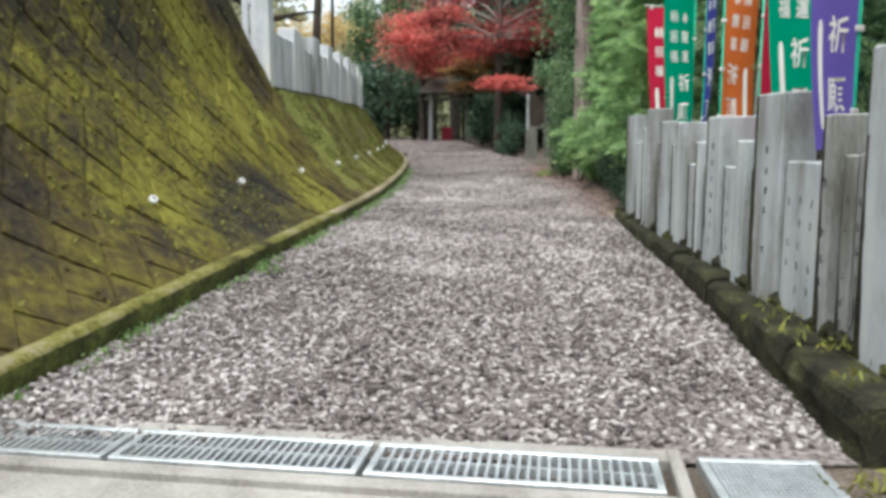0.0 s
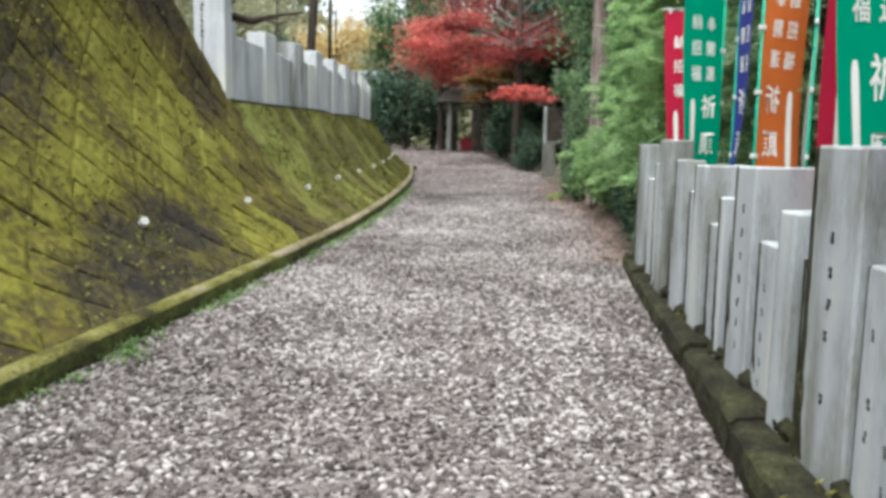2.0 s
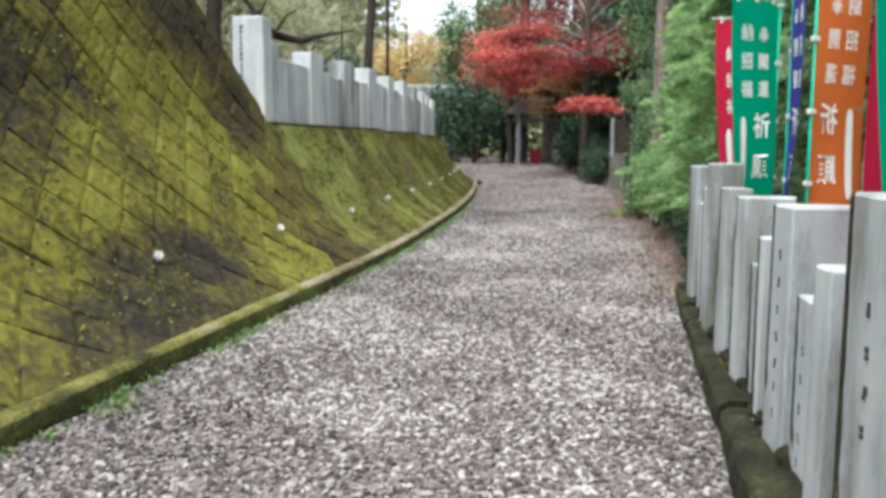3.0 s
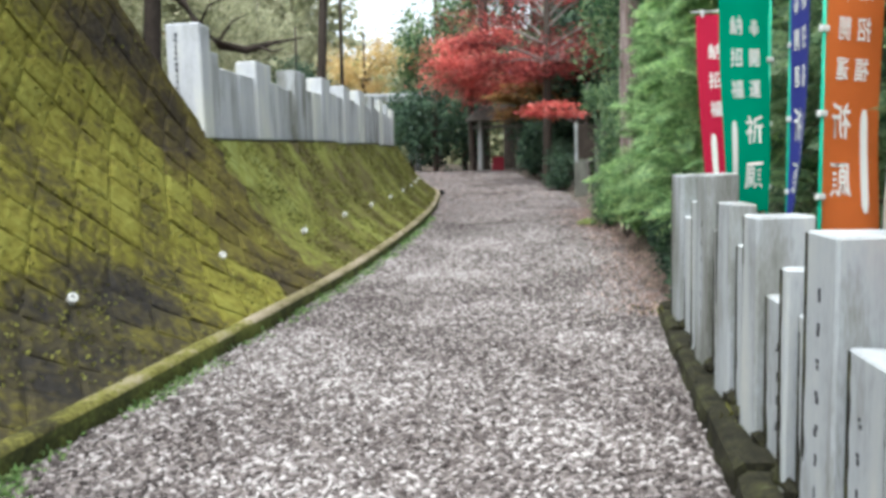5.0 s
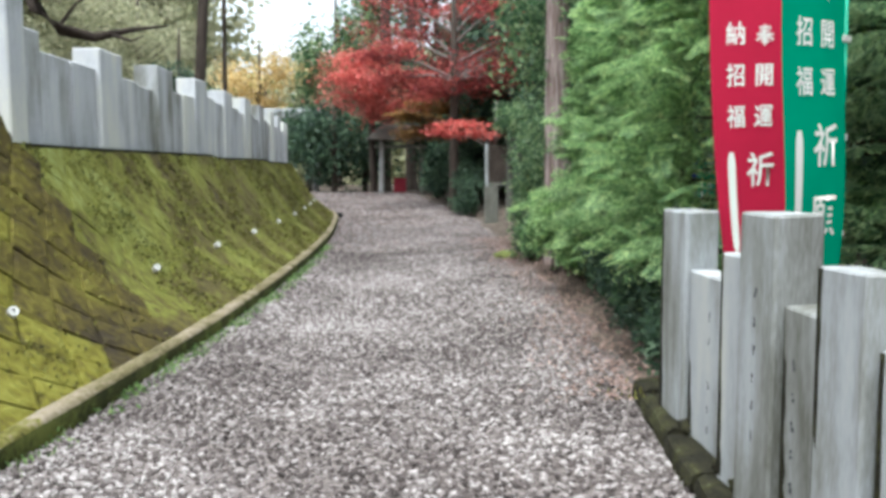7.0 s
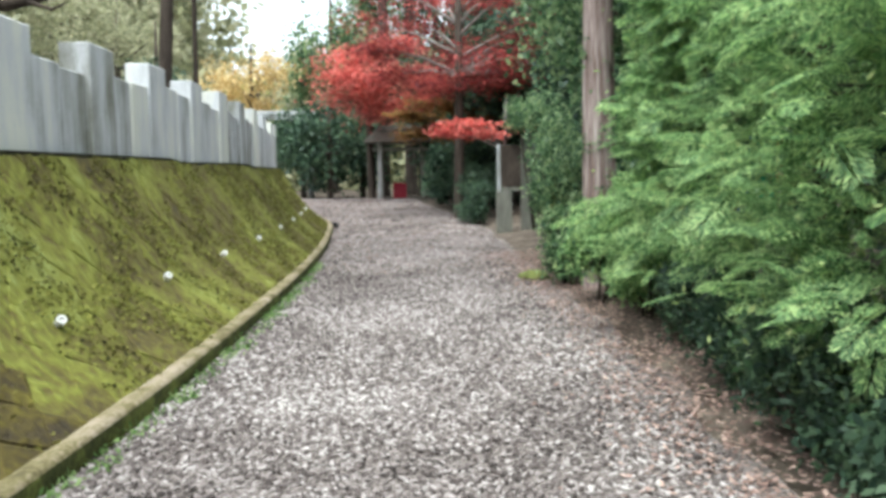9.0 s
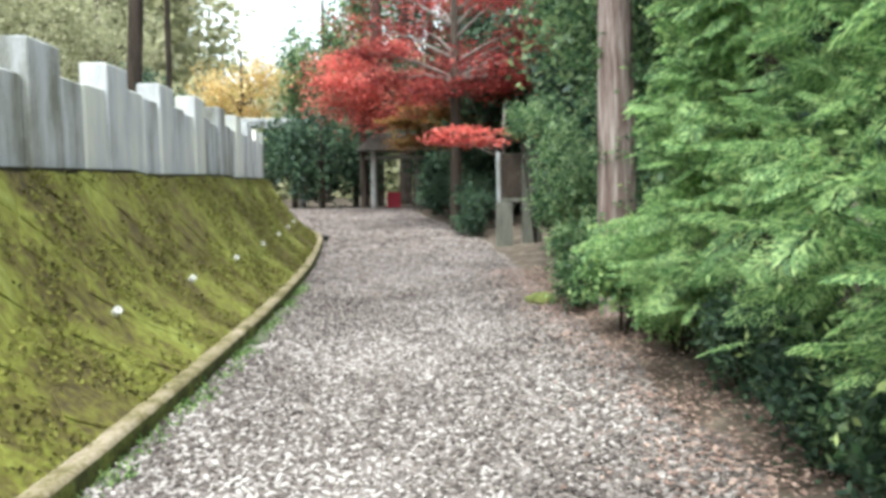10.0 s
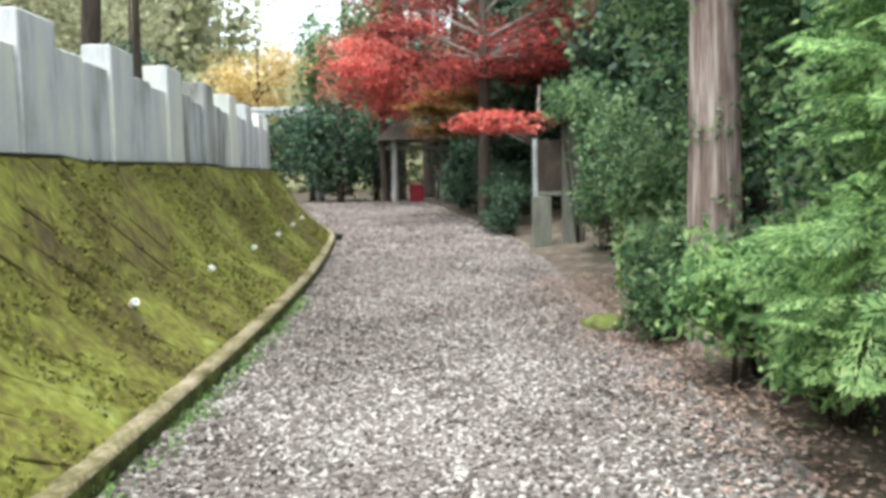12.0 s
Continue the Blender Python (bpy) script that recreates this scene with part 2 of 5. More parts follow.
# ---- the plan ----
def ground_z(y):
    return np.interp(y, [-40, 0, 3, 6, 10, 14, 17, 20, 23, 27, 32, 36, 42, 48, 60, 400], [0.3, 0.36, 0.41, 0.47, 0.52, 0.555, 0.6, 0.65, 0.71, 0.77, 0.84, 0.96, 1.2, 1.4, 1.6, 1.7])


KY = np.array([-6, 2.5, 3.7, 4.8, 6.7, 8.5, 9.6, 11.6, 13.6, 16, 18.8, 21, 23.7, 26, 28, 30, 32, 34, 36, 38, 42])
KX = np.array([-2.82, -2.19, -2.04, -1.94, -1.79, -1.65, -1.56, -1.43, -1.34, -1.3, -1.3, -1.33, -1.42, -1.57, -1.73, -1.92, -2.1, -2.55, -3.3, -4.5, -7.6])
_ys = np.arange(-6, 42.01, 0.1)
_xs = np.interp(_ys, KY, KX)
for _ in range(3):
    _xs = np.convolve(np.pad(_xs, 8, mode="edge"), np.ones(17) / 17, "valid")


def kerb_x(y):
    return np.interp(y, _ys, _xs)


_arc = np.concatenate(([0], np.cumsum(np.hypot(np.diff(_xs), np.diff(_ys)))))
_tx, _ty = np.gradient(_xs, _arc), np.gradient(_ys, _arc)
PROFILE_H = [0, 0.42, 1.7, 2.65, 3.65, 6]
PROFILE_O = [0, 0.58, 1.4, 1.67, 1.9, 2.4]
_hh = np.arange(0, 6.01, 0.02)
_oo = np.interp(_hh, PROFILE_H, PROFILE_O)
_oo = np.convolve(np.pad(_oo, 15, mode="reflect", reflect_type="odd"), np.ones(31) / 31, "valid")
_sl = np.concatenate(([0], np.cumsum(np.hypot(np.diff(_hh), np.diff(_oo)))))
KERB_W, KERB_H = 0.125, 0.155


def wall_point(s, w, out=0.0):
    """The wall's face at s metres along the kerb and w metres up the slope."""
    y, x = np.interp(s, _arc, _ys), np.interp(s, _arc, _xs)
    tx, ty = np.interp(s, _arc, _tx), np.interp(s, _arc, _ty)
    k = math.hypot(tx, ty)
    tx, ty = tx / k, ty / k
    h, o = np.interp(w, _sl, _hh), np.interp(w, _sl, _oo)
    h2, o2 = np.interp(w + 0.02, _sl, _hh), np.interp(w + 0.02, _sl, _oo)
    m = math.hypot(h2 - h, o2 - o) or 1
    up = Vector((-ty * (o2 - o), tx * (o2 - o), h2 - h)) / m
    along = Vector((tx, ty, 0))
    normal = along.cross(up)
    p = Vector((x - ty * (KERB_W + o), y + tx * (KERB_W + o), float(ground_z(y)) + KERB_H - 0.03 + h))
    return p + normal * out, along, up, normal


def wall_top_z(y):
    return float(np.interp(y, [-10, 9.9, 13.0, 30, 40], [6.0, 6.0, 2.39, 2.56, 2.65]))


def wall_top_w(s):
    y = float(np.interp(s, _arc, _ys))
    best = 0.2
    for w in np.arange(0.2, 5.6, 0.05):
        p = wall_point(s, w)[0]
        if p.z > wall_top_z(p.y):
            break
        best = w
    return best


# ---- ground ----
gx = np.concatenate((np.linspace(-400, -12, 10), np.arange(-10, 12.1, 0.5), np.linspace(14, 400, 10)))
gy = np.concatenate((np.linspace(-400, -12, 8), np.arange(-10, 46, 0.5), np.linspace(48, 500, 10)))
gv, gf = [], []
for y in gy:
    for x in gx:
        z = float(ground_z(y))
        if 2.5 < y < 11.2 and x > 2.3:
            z += 0.1
        if y > 11.2 and x > 2.2:
            z += min(0.5, 0.12 * (x - 2.2)) + 0.03 * noise.noise((x, y, 0))
        gv.append((x, y, z - 0.03 + 0.015 * noise.noise((x * 0.9, y * 0.9, 3))))
nx = len(gx)
for j in range(len(gy) - 1):
    for i in range(nx - 1):
        gf.append((j * nx + i, j * nx + i + 1, (j + 1) * nx + i + 1, (j + 1) * nx + i))
obj("ground", fast_mesh("ground", gv, gf), M_SOIL, label="brown soil with leaf litter under the trees", category="ground", kind="structure")


def path_right(y):
    return float(np.interp(y, [2.9, 11, 13, 14.5, 17, 20, 22.5, 28, 30, 33.5, 36.5, 40.5, 45, 50], [1.55, 2.14, 2.26, 2.36, 2.45, 2.27, 2.2, 2.25, 2.25, 1.95, 1.6, 0.85, 0.3, 0.0]))


def path_left(y):
    """The kerb, and past its end the open ground that widens towards the shrine."""
    return np.where(np.asarray(y) < 32, kerb_x(y), np.interp(y, [32, 36, 48, 50], [-2.1, -3.0, -5.6, -5.8]))


pv, pf = [], []
py = np.arange(2.95, 49, 0.25)
for y in py:
    a, b = float(path_left(y)) - 0.05, path_right(y) + 0.15
    for k in range(13):
        x = a + (b - a) * k / 12
        pv.append((x, y, float(ground_z(y)) - 0.002 + 0.02 * noise.noise((x * 0.8, y * 0.8, 1)) + 0.006 * noise.noise((x * 4, y * 4, 1))))
for j in range(len(py) - 1):
    for k in range(12):
        pf.append((j * 13 + k, j * 13 + k + 1, (j + 1) * 13 + k + 1, (j + 1) * 13 + k))
me = fast_mesh("path", pv, pf)
me.polygons.foreach_set("use_smooth", [True] * len(me.polygons))
obj("path", me, M_PATH, label="pale gravel path sloping gently uphill", category="path", kind="structure")

# ---- left kerb ----
kv, kf = [], []
ks = np.arange(0.5, _arc[-1] - 0.5, 0.2)
prof = [(0, -0.1), (0, KERB_H - 0.03), (0.03, KERB_H), (KERB_W - 0.01, KERB_H), (KERB_W + 0.05, KERB_H - 0.02), (KERB_W + 0.05, -0.1)]
for s in ks:
    y, x = np.interp(s, _arc, _ys), np.interp(s, _arc, _xs)
    tx, ty = np.interp(s, _arc, _tx), np.interp(s, _arc, _ty)
    for o, h in prof:
        j = 0.012 * noise.noise((s * 2.3, o * 9, h * 9))
        kv.append((x - ty * o + j, y + tx * o, float(ground_z(y)) + h + j * 0.8))
np_ = len(prof)
for i in range(len(ks) - 1):
    for k in range(np_ - 1):
        kf.append((i * np_ + k, (i + 1) * np_ + k, (i + 1) * np_ + k + 1, i * np_ + k + 1))
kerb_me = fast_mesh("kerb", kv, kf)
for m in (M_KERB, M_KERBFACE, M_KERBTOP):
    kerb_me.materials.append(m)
# path-side face in the darker colour, the rest paler from about y 10.5 on
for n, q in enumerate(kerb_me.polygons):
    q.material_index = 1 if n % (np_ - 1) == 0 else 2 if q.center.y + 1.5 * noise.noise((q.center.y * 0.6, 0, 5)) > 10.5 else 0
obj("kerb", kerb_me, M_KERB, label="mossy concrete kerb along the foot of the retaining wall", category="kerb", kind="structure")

# ---- retaining wall: backing, then blocks at the end of the file ----
SEAM = 12.9
S0, S1 = 1.0, float(np.interp(36.5, _ys, _arc))
TOPS = [(s, wall_top_w(s)) for s in np.arange(S0, S1 + 0.3, 0.3)]
wv, wf = [], []
NW = 14
for s, top in TOPS:
    for k in range(NW + 1):
        wv.append(wall_point(s, top * k / NW, -0.01)[0])
for i in range(len(TOPS) - 1):
    for k in range(NW):
        a = i * (NW + 1) + k
        wf.append((a, a + NW + 1, a + NW + 2, a + 1))
wall_me = mesh_from("retaining_wall", wv, wf)
WALL_MATS = (M_MOSS, M_MOSS2, M_BROWN)


def wall_zone(p):
    """0 yellow moss, 1 green moss past the seam, 2 stones that are brown and thinly overgrown."""
    if p.y > SEAM:
        return 1
    y = p.y + 0.45 * (p.z - 1.4) + 0.9 * noise.noise((p.y * 0.8, p.z * 0.8, 4)) + 0.5 * noise.noise((p.y * 3, p.z * 3, 9))
    return 2 if y > 11.6 or y < 6.0 else 0


for m in WALL_MATS:
    wall_me.materials.append(m)
for q in wall_me.polygons:
    q.material_index = wall_zone(q.center)
wall = obj("retaining_wall", wall_me, M_MOSS, label="sloping stone retaining wall covered in yellow-green moss", category="wall", kind="structure")

# ---- terrace and hill behind the wall ----
tv, tf = [], []
NT = 8
for i, (s, top) in enumerate(TOPS):
    p, along, up, normal = wall_point(s, top, -0.02)
    n2 = Vector((normal.x, normal.y, 0)).normalized()
    for k in range(NT + 1):
        d = 30 * (k / NT) ** 2
        z = p.z - 0.02 + float(np.interp(p.y, [11, 16], [0.22, 0.10])) * d + (0.25 * noise.noise((p.x - d, p.y, 0)) if d > 1 else 0)
        tv.append((p.x - n2.x * d, p.y - n2.y * d if d < 3 else p.y, z))
for i in range(len(TOPS) - 1):
    for k in range(NT):
        a = i * (NT + 1) + k
        tf.append((a, a + NT + 1, a + NT + 2, a + 1))
obj("terrace", mesh_from("terrace", tv, tf), M_SOIL, label="leaf-strewn terrace and bank above the retaining wall", category="ground", kind="structure")

# ---- right kerb and stone fence ----
def fence_x(y):
    return 1.85 + 0.057 * (y - 4.7)


def kerb_right_x(y):
    return 1.5 + 0.077 * (y - 3.0)


bm = bmesh.new()
rows_ = []
for y in np.arange(2.95, 11.25, 0.15):
    top = 0.655 + 0.02 * noise.noise((y * 2.0, 0, 0)) - (0.03 if int(y * 1.3) % 3 == 0 else 0)
    x = kerb_right_x(y) + 0.03
    top -= 0.025
    row = []
    for o, h in ((0, -0.05), (0.0, 0.5), (0.015, 0.92), (0.04, 1.0), (0.3, 1.02), (0.75, 1.0), (0.75, -0.05)):
        z0 = float(ground_z(y)) - 0.05
        j = 0.018 * noise.noise((y * 5, o * 7 + h * 3, 2))
        row.append(bm.verts.new((x + o + j, y, z0 + (top - z0) * h + j * 0.6)))
    rows_.append(row)
for u, v in zip(rows_, rows_[1:]):
    for k in range(6):
        bm.faces.new((u[k], u[k + 1], v[k + 1], v[k]))
bm.faces.new(rows_[0])
bm.faces.new(rows_[-1][::-1])
me = bpy.data.meshes.new("fence_footing")
bm.to_mesh(me)
bm.free()
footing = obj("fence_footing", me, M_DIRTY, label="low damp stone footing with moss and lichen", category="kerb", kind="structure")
fr = random.Random(77)
y = 2.95
while y < 11.2:
    ln = fr.uniform(0.55, 1.0)
    y1 = min(y + ln, 11.22)
    step, lift = fr.uniform(-0.012, 0.02), fr.uniform(-0.03, 0.018)
    bm = bmesh.new()
    rows_ = []
    ns = 7
    for k in range(ns):
        q = y + 0.009 + (y1 - y - 0.018) * k / (ns - 1)
        end = 0.014 if k in (0, ns - 1) else 0.0
        x, z0 = kerb_right_x(q) + step + end, float(ground_z(q)) - 0.05
        top = 0.655 + lift - end * 0.8
        row = []
        for o, h in ((0, 0.0), (0.004, 0.3), (0.0, 0.6), (0.012, 0.9), (0.04, 1.0), (0.16, 1.015), (0.3, 1.0), (0.42, 1.0), (0.42, 0.0)):
            j = 0.022 * noise.noise((q * 6, o * 9 + h * 4, 2))
            row.append(bm.verts.new((x + o + j, q, z0 + (top - z0) * h + j * 0.7)))
        rows_.append(row)
    for u, v in zip(rows_, rows_[1:]):
        for k in range(8):
            bm.faces.new((u[k], u[k + 1], v[k + 1], v[k]))
    bm.faces.new(rows_[0])
    bm.faces.new(rows_[-1][::-1])
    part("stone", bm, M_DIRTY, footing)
    y = y1

# post: near y, far y, top z, depth
POSTS = [(10.08, 10.56, 1.88, 0.19), (9.4, 10.06, 1.56, 0.15), (9.12, 9.38, 1.72, 0.16), (8.73, 9.1, 1.92, 0.2), (8.32, 8.71, 1.57, 0.15), (7.98, 8.3, 1.77, 0.15), (7.56, 7.96, 1.55, 0.15),
         (7.26, 7.54, 1.75, 0.27), (6.82, 7.24, 1.39, 0.15), (6.7, 6.8, 1.58, 0.14), (6.43, 6.68, 1.4, 0.15), (6.08, 6.41, 1.77, 0.33), (5.62, 6.06, 1.41, 0.15), (5.42, 5.6, 1.6, 0.2), (5.2, 5.4, 1.42, 0.15),
         (4.74, 5.18, 1.88, 0.21), (4.12, 4.72, 1.49, 0.15), (3.97, 4.1, 1.73, 0.34), (3.82, 3.95, 1.54, 0.2), (3.63, 3.79, 1.55, 0.2), (3.28, 3.6, 2.0, 0.3)]
fence = thing("stone_fence", (1.9, 7, 0.65), "grey granite fence of engraved posts of uneven height", "fence")
fence_posts = []


def post_back(i):
    """Tall posts stand forward, the lower slabs between them a little back."""
    return -0.012 if POSTS[i][2] > 1.57 else 0.04


for i, (a, b, top, d) in enumerate(POSTS):
    mid = (a + b) / 2
    x = fence_x(mid) + post_back(i)
    bm = box(x, x + d, a + 0.008, b - 0.008, 0.62 if i < len(POSTS) - 1 else 0.3, top, 0.01, 0.005, i)
    p = part("post", bm, M_GRANITE, fence)
    p.matrix_parent_inverse = Matrix.Translation(-fence.location)
    fence_posts.append(p)

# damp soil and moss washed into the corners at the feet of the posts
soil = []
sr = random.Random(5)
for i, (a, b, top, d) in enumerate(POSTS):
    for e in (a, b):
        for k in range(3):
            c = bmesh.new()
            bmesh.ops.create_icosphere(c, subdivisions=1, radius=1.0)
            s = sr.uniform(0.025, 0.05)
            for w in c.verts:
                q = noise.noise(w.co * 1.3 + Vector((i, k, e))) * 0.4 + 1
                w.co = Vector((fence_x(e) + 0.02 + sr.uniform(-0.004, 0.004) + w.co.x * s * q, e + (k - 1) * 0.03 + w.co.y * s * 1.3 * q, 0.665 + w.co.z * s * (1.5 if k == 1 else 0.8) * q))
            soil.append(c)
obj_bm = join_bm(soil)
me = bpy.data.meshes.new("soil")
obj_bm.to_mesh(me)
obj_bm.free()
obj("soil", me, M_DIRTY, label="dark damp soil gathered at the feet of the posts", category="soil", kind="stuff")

# dark strips down the far edge of each post, wider towards the foot
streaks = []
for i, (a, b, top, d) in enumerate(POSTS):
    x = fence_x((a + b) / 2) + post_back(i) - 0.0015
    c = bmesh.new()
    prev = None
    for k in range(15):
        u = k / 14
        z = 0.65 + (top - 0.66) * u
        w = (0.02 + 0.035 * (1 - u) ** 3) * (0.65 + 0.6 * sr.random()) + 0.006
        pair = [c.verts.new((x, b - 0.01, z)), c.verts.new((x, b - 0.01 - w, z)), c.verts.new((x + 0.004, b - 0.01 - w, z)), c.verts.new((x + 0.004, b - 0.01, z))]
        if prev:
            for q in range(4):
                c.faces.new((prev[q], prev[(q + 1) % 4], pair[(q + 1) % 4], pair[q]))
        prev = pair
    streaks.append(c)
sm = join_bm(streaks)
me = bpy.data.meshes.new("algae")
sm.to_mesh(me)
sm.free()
obj("algae", me, M_DIRTY, label="dark tapering strips in the joints of the granite posts", category="algae", kind="stuff")

# engraved lettering on the path-side faces, too small to read
for i, (a, b, top, d) in enumerate(POSTS):
    r = random.Random(40 + i)
    cols = {16: 4, 15: 1, 11: 1, 17: 1, 18: 1, 19: 2, 12: 2, 8: 1, 4: 2, 1: 1, 3: 1}.get(i, 0)
    bars = []
    for c in range(cols):
        y = a + (b - a) * (c + 0.6) / (cols + 0.2)
        for k in range(7 if cols < 3 else 5):
            if r.random() < 0.15:
                continue
            z = top - 0.22 - k * 0.12 - r.uniform(0, 0.02)
            for q in range(2):
                w, h = r.uniform(0.008, 0.02), r.uniform(0.01, 0.028)
                yy = y + r.uniform(-0.008, 0.008)
                bars.append(box(fence_x((a + b) / 2) + post_back(i) - 0.004, fence_x((a + b) / 2) + post_back(i) + 0.004, yy - w / 2, yy + w / 2, z - h / 2 + q * 0.022, z + h / 2 + q * 0.022, 0))
    if bars:
        p = part("engraving", join_bm(bars), M_BLACK, fence_posts[i], "small illegible engraved characters")
        tagged(p, kind="stuff")
        p.matrix_parent_inverse = fence_posts[i].matrix_parent_inverse.inverted() @ Matrix.Translation(-fence.location)

# ---- upper stone fence on the terrace ----
def top_edge(y, inset):
    s = float(np.interp(y, _ys, _arc))
    p, along, up, normal = wall_point(s, wall_top_w(s))
    for _ in range(4):
        s += (y - p.y)
        p, along, up, normal = wall_point(s, wall_top_w(s))
    n2 = Vector((normal.x, normal.y, 0)).normalized()
    return p - n2 * inset, along


upper = thing("stone_fence", (-3.1, 20, 2.45), "pale granite fence of uneven posts above the mossy wall", "fence")
y = 13.18
i = 0
rr = random.Random(7)
START = [(0.38, 0.16, -0.07), (0.62, 0.18, -0.27), (0.6, 0.18, -0.26)]
BAY = [(0.66, 0.27, 0.0), (0.6, 0.18, -0.25), (0.58, 0.18, -0.29)]
while y < 33.5:
    ln, d, low = START[i] if i < 3 else BAY[i % 3]
    p, along = top_edge(y + ln / 2, 0.14)
    base = min(p.z, wall_top_z(p.y)) - 0.03
    top = float(np.interp(y, [14.9, 20, 24, 33], [3.55, 3.68, 3.73, 3.8])) + low + rr.uniform(-0.035, 0.03)
    push = rr.uniform(-0.012, 0.012) - (0.035 if low else 0.0)
    bm = box(-d + 0.02, 0.06 + push, -ln / 2, ln / 2 - 0.01, 0, top - base, 0.012, 0.005, i)
    ob = part("post", bm, M_PALE, upper)
    ang = math.atan2(-along.x, along.y)
    ob.matrix_basis = Matrix.Translation(Vector((p.x, p.y, base)) - upper.location) @ Matrix.Rotation(ang, 4, "Z")
    y += ln + 0.012
    i += 1
# footing rail
bars = []
for k in range(42):
    ya, yb = 13.0 + k * 0.5, 13.5 + k * 0.5
    pa, _ = top_edge(ya, 0.12)
    pb, _ = top_edge(yb, 0.12)
    z = min(pa.z, wall_top_z(pa.y))
    zb = min(pb.z, wall_top_z(pb.y))
    bm = bmesh.new()
    q = []
    for pnt, zz in ((pa, z), (pb, zb)):
        q.append([bm.verts.new((pnt.x + dx, pnt.y, zz + dz)) for dx, dz in ((0.12, -0.1), (0.12, 0.03), (-0.35, 0.03), (-0.35, -0.1))])
    for m in range(4):
        bm.faces.new((q[0][m], q[0][(m + 1) % 4], q[1][(m + 1) % 4], q[1][m]))
    bm.faces.new(q[0])
    bm.faces.new(q[1][::-1])
    ob = part("footing_stone", bm, M_DIRTY, upper, "mossy stone footing")
    ob.matrix_basis = Matrix.Translation(-upper.location)

stele = thing("stone_pillar", (-3.06, 12.93, 2.4), "tall pale granite pillar with an engraved line of characters", "pillar")
sb = part("body", box(-0.24, 0.18, -0.16, 0.16, -0.02, 1.33, 0.015, 0.004, 3), M_PALE, stele)
bars = []
r = random.Random(5)
for k in range(14):
    for q in range(2):
        w, h = r.uniform(0.015, 0.035), r.uniform(0.012, 0.026)
        xx = -0.12 + r.uniform(-0.01, 0.01)
        z = 1.18 - k * 0.068 + q * 0.022
        bars.append(box(xx - w / 2, xx + w / 2, -0.168, -0.158, z - h / 2, z + h / 2, 0))
tagged(part("engraving", join_bm(bars), M_BLACK, sb, "column of small illegible engraved characters"), kind="stuff")

# ---- drain across the path foot ----
def grating(x0, x1, y0, y1, cols, rows, slots, label):
    z = 0.415
    g = thing("drain_grating", ((x0 + x1) / 2, (y0 + y1) / 2, z), label, "drain grating", "gratings across the path")
    hx, hy = (x1 - x0) / 2 - 0.004, (y1 - y0) / 2
    part("frame", join_bm([box(-hx, hx, -hy, -hy + 0.03, -0.04, 0.012, 0.003), box(-hx, hx, hy - 0.03, hy, -0.04, 0.012, 0.003), box(-hx, -hx + 0.03, -hy + 0.031, hy - 0.031, -0.04, 0.011, 0.003), box(hx - 0.03, hx, -hy + 0.031, hy - 0.031, -0.04, 0.011, 0.003)]), M_STEEL, g)
    for k in range(1, rows):
        yy = -hy + 0.03 + (2 * hy - 0.06) * k / rows
        part("long_bar", box(-hx + 0.03, hx - 0.03, yy - slots, yy + slots, -0.03, 0.008, 0), M_STEEL, g)
    bars = []
    for k in range(1, cols):
        xx = -hx + 0.03 + (2 * hx - 0.06) * k / cols
        bars.append(box(xx - slots, xx + slots, -hy + 0.03, hy - 0.03, -0.03, 0.006, 0))
    tagged(part("cross_bars", join_bm(bars), M_STEEL, g), kind="stuff")
    return g


tilt = math.atan2(-0.38, 2.6)
for k, (a, b) in enumerate(((-3.3, -2.32), (-2.3, -1.32), (-1.3, -0.34), (-0.32, 0.74))):
    g = grating(a, b, -0.15, 0.15, 27, 2, 0.006, "grey galvanised steel grating over a gutter with small stones on it")
    c = (a + b) / 2
    g.matrix_basis = Matrix.Translation((c * math.cos(tilt), 2.87 + c * math.sin(tilt) * 0.9, 0.425)) @ Matrix.Rotation(tilt * 0.9, 4, "Z")
g = grating(0.86, 1.3, -0.2, 0.2, 22, 14, 0.004, "square fine-meshed steel cover beside the stone fence")
g.matrix_basis = Matrix.Translation((1.1, 2.72, 0.425)) @ Matrix.Rotation(tilt * 0.4, 4, "Z")
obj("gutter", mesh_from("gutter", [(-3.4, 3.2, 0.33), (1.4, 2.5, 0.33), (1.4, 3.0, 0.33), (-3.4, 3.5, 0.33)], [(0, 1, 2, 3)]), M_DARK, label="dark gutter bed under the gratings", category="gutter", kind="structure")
me = bpy.data.meshes.new("concrete_edge")
bm = join_bm([box(-3.5, 0.78, -0.235, -0.158, -0.2, 0.012, 0.006), box(-3.5, 0.78, 0.158, 0.255, -0.2, 0.012, 0.006), box(0.78, 0.83, -0.35, 0.25, -0.2, 0.02, 0.008)])
bm.to_mesh(me)
bm.free()
ob = obj("drain_edge", me, M_CONCRETE, label="worn concrete edges on both sides of the gutter", category="kerb", kind="structure")
ob.matrix_basis = Matrix.Translation((0, 2.87, 0.415)) @ Matrix.Rotation(tilt * 0.9, 4, "Z")
me = mesh_from("forecourt", [(-3.5, -8, 0.395), (6, -8, 0.395), (6, 2.35, 0.395), (1.36, 2.45, 0.395), (0.7, 2.56, 0.395), (-3.5, 3.15, 0.395)], [(0, 1, 2, 3, 4, 5)])
obj("forecourt", me, M_CONCRETE, label="pale worn concrete paving before the drain", category="pavement", kind="structure")

